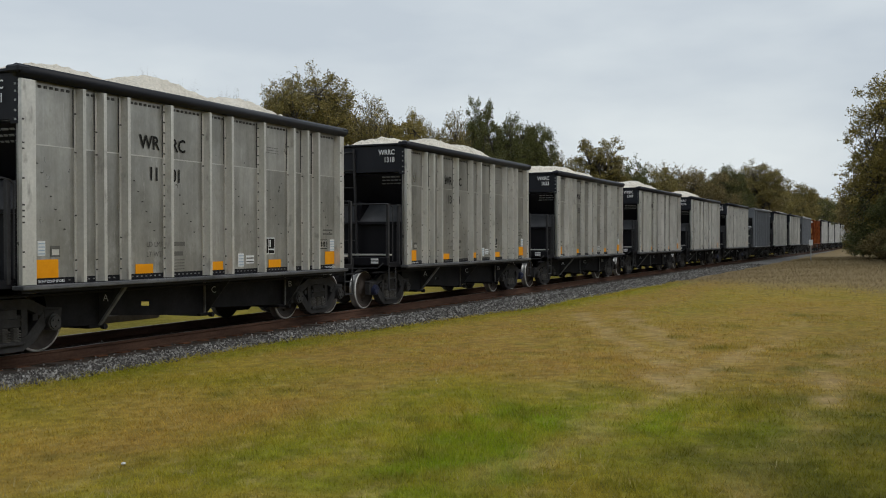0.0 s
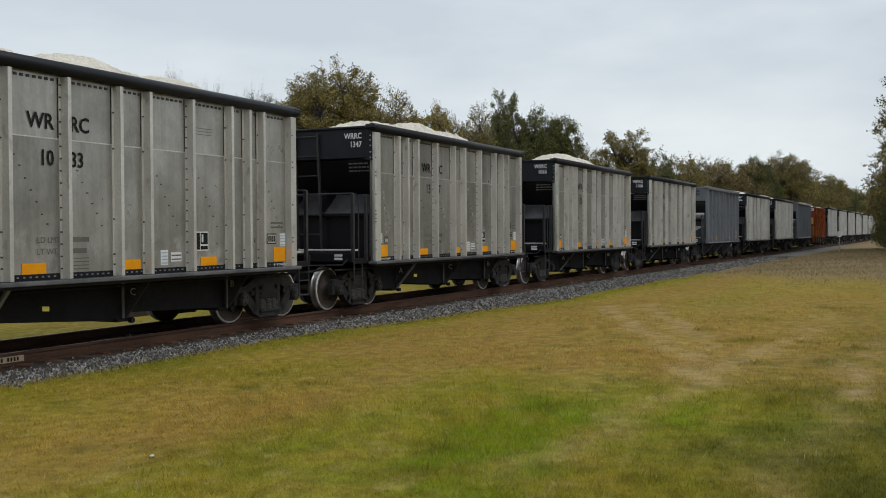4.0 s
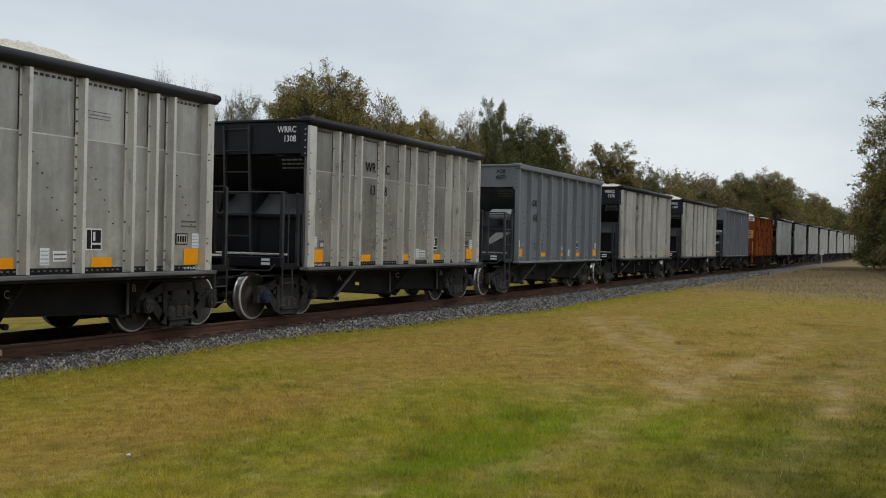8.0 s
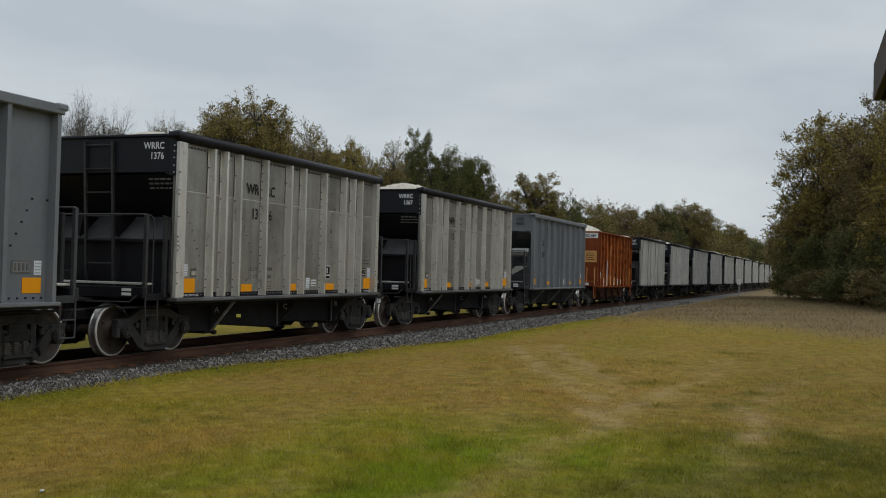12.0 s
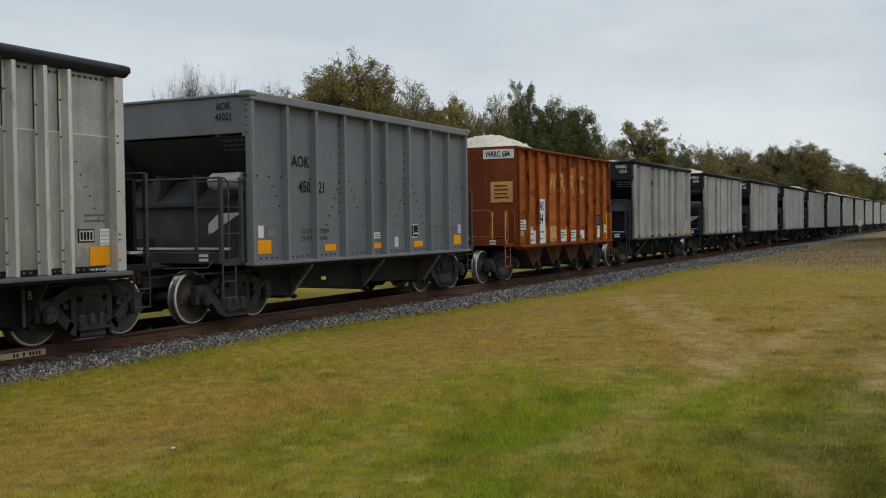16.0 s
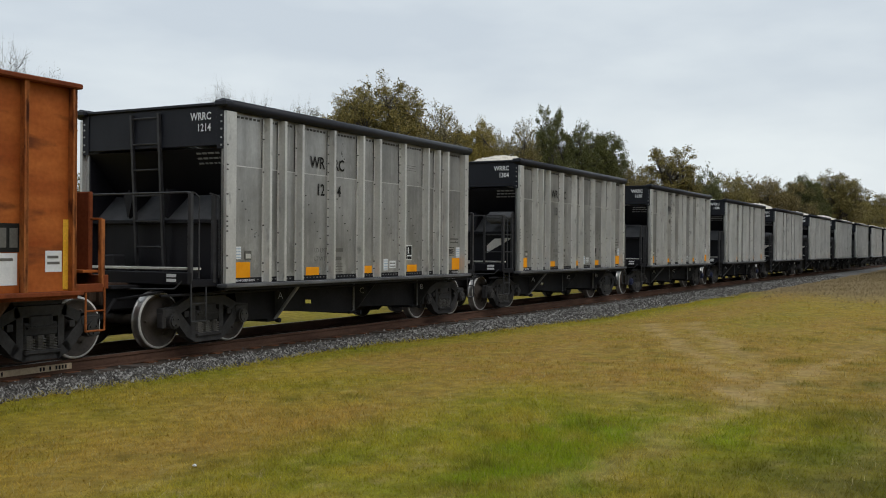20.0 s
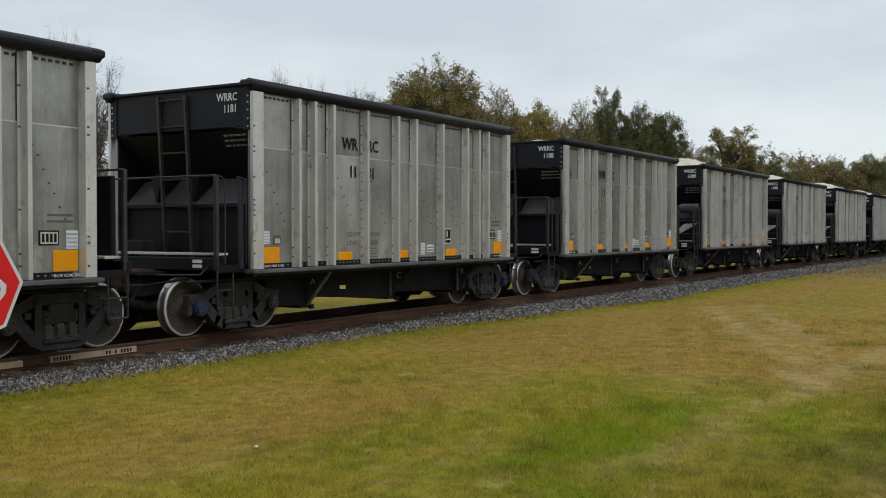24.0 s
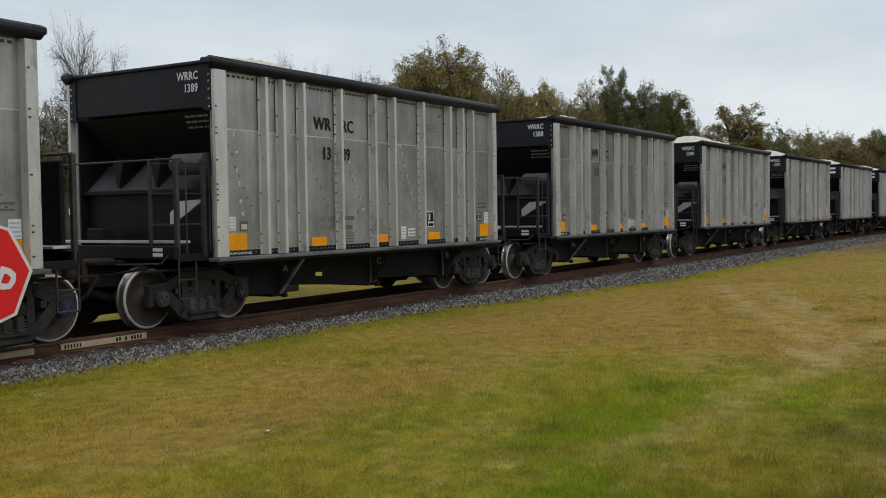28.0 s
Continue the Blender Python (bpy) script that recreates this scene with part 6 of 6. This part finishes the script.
def plant(az, dist, top, wide, form, colour, group="trees behind the track", turn=0.0):
    """A tree of that form, scaled to its height and crown width."""
    wood, crown, h, w = GROWN[form]
    if (form, colour) not in COLOURED:
        COLOURED[form, colour] = crown.copy()
        COLOURED[form, colour].materials.append(LEAF_OF[colour])
    x, y = dist * math.cos(radians(az)), dist * math.sin(radians(az))
    tree = tagged(new("bush" if top < 3.2 else "tree"), WORDS[colour] if top >= 3.2 else "low tangled " + {"olive": "olive", "brown": "brown-green", "dark": "dark green", "yellow": "yellowish", "grey": "grey"}[colour] + " bush at the wood's edge",
                  "bush" if top < 3.2 else "tree", group)
    k = wide / w
    tree.matrix_basis = Matrix.LocRotScale((x, y, float(lift(x, y)) - .03), Euler((0, 0, turn)), (k, k, top / h))
    part("trunk", wood, None, tree)
    part("crown", COLOURED[form, colour], None, tree)


def past_track(az):
    """Distance at which the far side of the track is met on a bearing."""
    b = np.degrees(np.arctan2(_ty, _tx))
    ahead = S_ALL > 8
    return float(np.interp(-az, -b[ahead], np.hypot(_tx, _ty)[ahead])) + 14


def by_view(axis, horizon, px, top_px, wide_px, dist, form, colour, group="trees behind the track", behind=True):
    """Plant by bearing: offset from a heading (axis, horizon row) in a lens of 1769."""
    az = axis - math.degrees(math.atan((px - 784) / 1769))
    c = math.cos(radians(az - axis))
    if behind:
        dist = max(dist, past_track(az) * c)
    plant(az, dist / c, dist * (horizon - top_px) / 1769 + 1.92, wide_px / 1769 * dist, form, colour, group, turn=px * .37)


TREES_MID = [(545, 122, 175, 60, "broad", "olive"), (495, 158, 90, 64, "scrub", "olive"), (600, 165, 80, 66, "upright", "brown"), (660, 166, 85, 58, "thin", "olive"), (650, 205, 110, 70, "scrub_b", "brown"),
             (715, 196, 110, 62, "broad_b", "yellow"), (765, 215, 70, 66, "thin", "olive"), (804, 197, 66, 60, "thin", "olive"), (778, 232, 110, 74, "scrub", "olive"), (850, 172, 62, 66, "upright", "dark"), (840, 225, 90, 74, "scrub_b", "brown"),
             (922, 203, 112, 66, "broad_b", "dark"), (985, 258, 64, 66, "thin", "olive"), (960, 270, 110, 80, "scrub", "brown"), (1062, 246, 100, 75, "upright", "olive"), (1030, 285, 100, 82, "scrub_b", "brown"),
             (1105, 282, 90, 80, "scrub", "dark"), (1150, 296, 120, 86, "scrub_b", "olive"), (1200, 292, 110, 92, "scrub", "brown"), (1250, 301, 110, 95, "scrub_b", "brown"), (1285, 296, 90, 100, "broad_b", "dark"),
             (1340, 288, 100, 105, "broad", "olive"), (1310, 320, 120, 110, "scrub", "brown"), (1372, 335, 90, 120, "scrub_b", "olive"), (1405, 328, 90, 130, "broad_b", "olive"), (1432, 338, 70, 140, "scrub", "dark"),
             (1466, 348, 80, 150, "scrub_b", "olive"), (1500, 352, 80, 180, "scrub", "brown"), (1535, 350, 90, 200, "scrub_b", "olive"), (1575, 350, 90, 220, "scrub", "brown"),
             (560, 190, 190, 76, "scrub_b", "brown"), (420, 215, 150, 72, "scrub", "brown"), (700, 230, 160, 80, "scrub", "olive"), (890, 250, 150, 82, "scrub_b", "olive")]
for row in TREES_MID:
    by_view(23.44, 423, *row)
TREES_LEFT = [(488, 112, 110, 64, "bare", "grey"), (556, 116, 110, 62, "bare", "grey"), (622, 128, 90, 66, "bare", "grey"), (172, 42, 150, 50, "bare", "grey"), (120, 165, 120, 56, "thin", "grey"), (525, 98, 110, 60, "bare", "grey"), (560, 140, 90, 66, "thin", "grey"), (640, 132, 100, 62, "thin", "grey"), (40, 140, 120, 52, "thin", "grey"),
              (-120, 60, 170, 52, "bare", "grey"), (95, 230, 150, 58, "scrub", "brown"), (240, 250, 150, 62, "scrub_b", "brown"), (380, 240, 150, 64, "scrub", "olive"), (500, 215, 150, 70, "scrub_b", "brown"), (-60, 230, 160, 56, "scrub_b", "brown")]
for row in TREES_LEFT:
    by_view(31.02, 377, *row)
TREES_RIGHT = [(1462, 188, 190, 84, "big", "yellow"), (1562, 140, 205, 74, "big_b", "brown"), (1650, 110, 240, 64, "big", "yellow"), (1790, 120, 260, 56, "big_b", "brown"), (1960, 130, 280, 50, "big", "brown"),
               (1395, 330, 105, 96, "thicket", "brown"), (1372, 452, 62, 98, "thicket", "yellow"), (1408, 390, 110, 90, "thicket", "dark"), (1455, 385, 120, 82, "thicket", "dark"), (1510, 385, 130, 73, "thicket", "dark"),
               (1570, 380, 140, 66, "thicket", "dark"), (1640, 380, 150, 60, "thicket", "dark"), (1720, 390, 160, 56, "thicket", "brown"), (1600, 320, 170, 72, "thicket", "brown"), (1490, 290, 150, 84, "thicket", "brown"), (1830, 390, 180, 52, "thicket", "dark"),
               (1450, 300, 130, 92, "thicket", "dark"), (1540, 300, 150, 80, "thicket", "dark"),
               (1400, 459, 100, 87, "thicket", "dark"), (1446, 457, 130, 79, "thicket", "brown"), (1498, 456, 140, 70, "thicket", "dark"), (1560, 456, 150, 63, "thicket", "brown"), (1628, 454, 160, 57, "thicket", "dark"), (1705, 452, 170, 53, "thicket", "dark")]
for row in TREES_RIGHT:
    by_view(19.01, 478, *row, "wood beside the track", False)

# ---- things near the camera ----
def stop_sign():
    c, tilt = Vector((4.01, 6.09, 1.55)), 20.0
    sign = tagged(new("stop_sign"), "red octagonal stop sign on a leaning galvanised post", "road sign")
    to_cam = Vector((0, 0, 1.75)) - c
    face = to_cam.to_track_quat("Z", "Y").to_matrix().to_4x4()
    sign.matrix_basis = Matrix.Translation(c) @ face @ Matrix.Rotation(radians(-tilt), 4, "Z")
    R8 = .381 / math.cos(radians(22.5))

    def octagon(r, z0, z1):
        return Shape().prism([(r * math.cos(radians(22.5 + 45 * i)), r * math.sin(radians(22.5 + 45 * i))) for i in range(8)], "z", z0, z1)
    part("plate", octagon(R8, -.004, 0), M_SIGNWHITE, sign)
    part("red_face", octagon(R8 - .022, 0.0, .003), M_RED, sign)
    lettering("sign_letters", "STOP", .36, M_SIGNWHITE, sign, Matrix.Translation((0, -.125, .006)) @ Matrix.Diagonal((.70, 1, 1, 1)), "CENTER", bold=.006)
    part("post", Shape().box(-.03, .03, -1.72, .36, -.05, -.006, .006), M_POST, sign)
    for y in (-.29, .29):
        part("bolt", Shape().tube((0, y, 0), (0, y, .01), .013, 8), M_POST, sign)


stop_sign()


def porch():
    """Open timber porch whose roof edge hangs beside the camera, and an added building behind it."""
    hut = tagged(new("timber_porch"), "weathered dark timber porch with a board roof, and an added unseen building behind", "building")
    z, x1, x0, y1, y0 = 2.83, 5.45, -3.5, -.36, -5.0
    part("roof_deck", Shape().box(x0, x1, y0, y1, z + .10, z + .16), M_WOOD, hut)
    part("fascia", Shape().box(x0, x1 + .03, y1, y1 + .035, z, z + .19, .004), M_WOOD, hut)
    part("fascia", Shape().box(x1, x1 + .035, y0, y1 - .002, z, z + .19, .004), M_WOOD, hut)
    for k in range(9):
        part("rafter", Shape().box(x0 + .2 + k * 1.05, x0 + .26 + k * 1.05, y0 + .1, y1 - .004, z - .02, z + .098), M_WOOD, hut)
    for i in range(14):
        part("ceiling_board", Shape().box(x0 + .02, x1 - .02, y0 + .05 + i * .33, y0 + .36 + i * .33, z + .085, z + .098), M_WOOD, hut)
    for x in (5.1, 0.4, -3.2):
        part("post", Shape().box(x - .06, x + .06, -1.55, -1.43, .05, z - .02, .008), M_WOOD, hut)
    part("beam", Shape().box(x0 + .1, x1 - .2, -1.56, -1.42, z - .16, z - .021, .006), M_WOOD, hut)
    # unseen walls and roof, added to darken what the near cars reflect
    part("back_wall", Shape().box(x0 - 12.0, x1 + 2.0, -5.25, -5.05, -.05, 5.6), M_WOOD, hut, "plain board wall added behind the porch to darken reflections on the cars")
    part("side_wall", Shape().box(x1 + 1.8, x1 + 2.0, -13.0, -5.252, -.05, 5.6), M_WOOD, hut)
    part("main_roof", Shape().prism([(-5.6, 5.5), (-9.2, 8.0), (-12.8, 5.5), (-12.8, 5.7), (-9.2, 8.25), (-5.6, 5.7)], "x", x0 - 12.4, x1 + 2.4), M_WOOD, hut)


porch()


def trackside():
    post = tagged(new("marker_post"), "short white trackside marker post", "marker post")
    x, y = 85.0, 4.8
    post.matrix_basis = pose(x, y, float(lift(x, y)))
    part("shaft", Shape().box(-.04, .04, -.04, .04, 0, 1.5, .01), M_POST, post)
    part("plate", Shape().box(-.07, -.04, -.15, .15, 1.25, 1.7, .006), M_SIGNWHITE, post)
    for s, off, ln, a in ((18.5, 4.2, 2.6, 4), (19.3, 4.6, 1.6, -9)):
        x, y, h = on_track(s, off)
        thing("timber_beam", Shape().box(-ln / 2, ln / 2, -.11, .11, -.03, .17, .015), M_TIE, "old dark timber lying in the grass beyond the track", "timber").matrix_basis = pose(x, y, float(lift(x, y)), 0, 0, a + math.degrees(h))
    rng = random.Random(2)
    for i, (x, y) in enumerate(((6.45, 5.65), (26.9, 9.6))):
        r = .02 if i != 1 else .035
        sh = Shape()
        sh.lathe([(-r * .5, .001), (-r * .45, r * .7), (0, r), (r * .4, r * .75), (r * .5, .001)], 9)
        sh.v = [(a * rng.uniform(.8, 1.2), c * rng.uniform(.8, 1.2), b * rng.uniform(.8, 1.2) + r * .3) for a, b, c in sh.v]
        thing("pale_stone", sh, M_WHITE, "small pale stone lying in the grass", "stone").matrix_basis = pose(x, y, float(lift(x, y)) + .01)


trackside()


TRAIN_FIT = np.polyfit([(r[0] - 14) / 14 for r in TRAIN_S], [r[1] for r in TRAIN_S], 8)
TRAIN_REST = [r[1] - float(np.polyval(TRAIN_FIT, (r[0] - 14) / 14)) for r in TRAIN_S]


def train_at(t):
    """Distance of the train along the track: a smooth run with its small surges."""
    return float(np.polyval(TRAIN_FIT, (t - 14) / 14) + np.interp(t, [r[0] for r in TRAIN_S], TRAIN_REST))


def motions():
    times = [k * 0.5 for k in range(57)]
    for i, car in enumerate(CARS):
        rows = []
        for t in times:
            s = train_at(t) + (i - 1) * PITCH
            ax, ay, _ = on_track(s + TRUCK_AT[0])
            bx, by, _ = on_track(s + TRUCK_AT[1])
            h = math.atan2(by - ay, bx - ax)
            x, y = ax - math.cos(h) * TRUCK_AT[0], ay - math.sin(h) * TRUCK_AT[0]
            rows.append((t, pose(x, y, RZ, 0, 0, math.degrees(h))))
        walk(car, rows)
    spin = [(k * 0.1, train_at(k * 0.1)) for k in range(281)]
    turn = [(t, math.degrees((s - spin[0][1]) / WHEEL_R)) for t, s in spin]
    for car in CARS[:21]:
        for tr in [o for o in car.children if o.name.startswith("truck")]:
            for ws in [o for o in tr.children if o.name.startswith("wheelset")]:
                c = ws.matrix_basis.translation.copy()
                walk(ws, [(t, pose(c.x, c.y, c.z, 0, a, 0)) for t, a in turn])


motions()
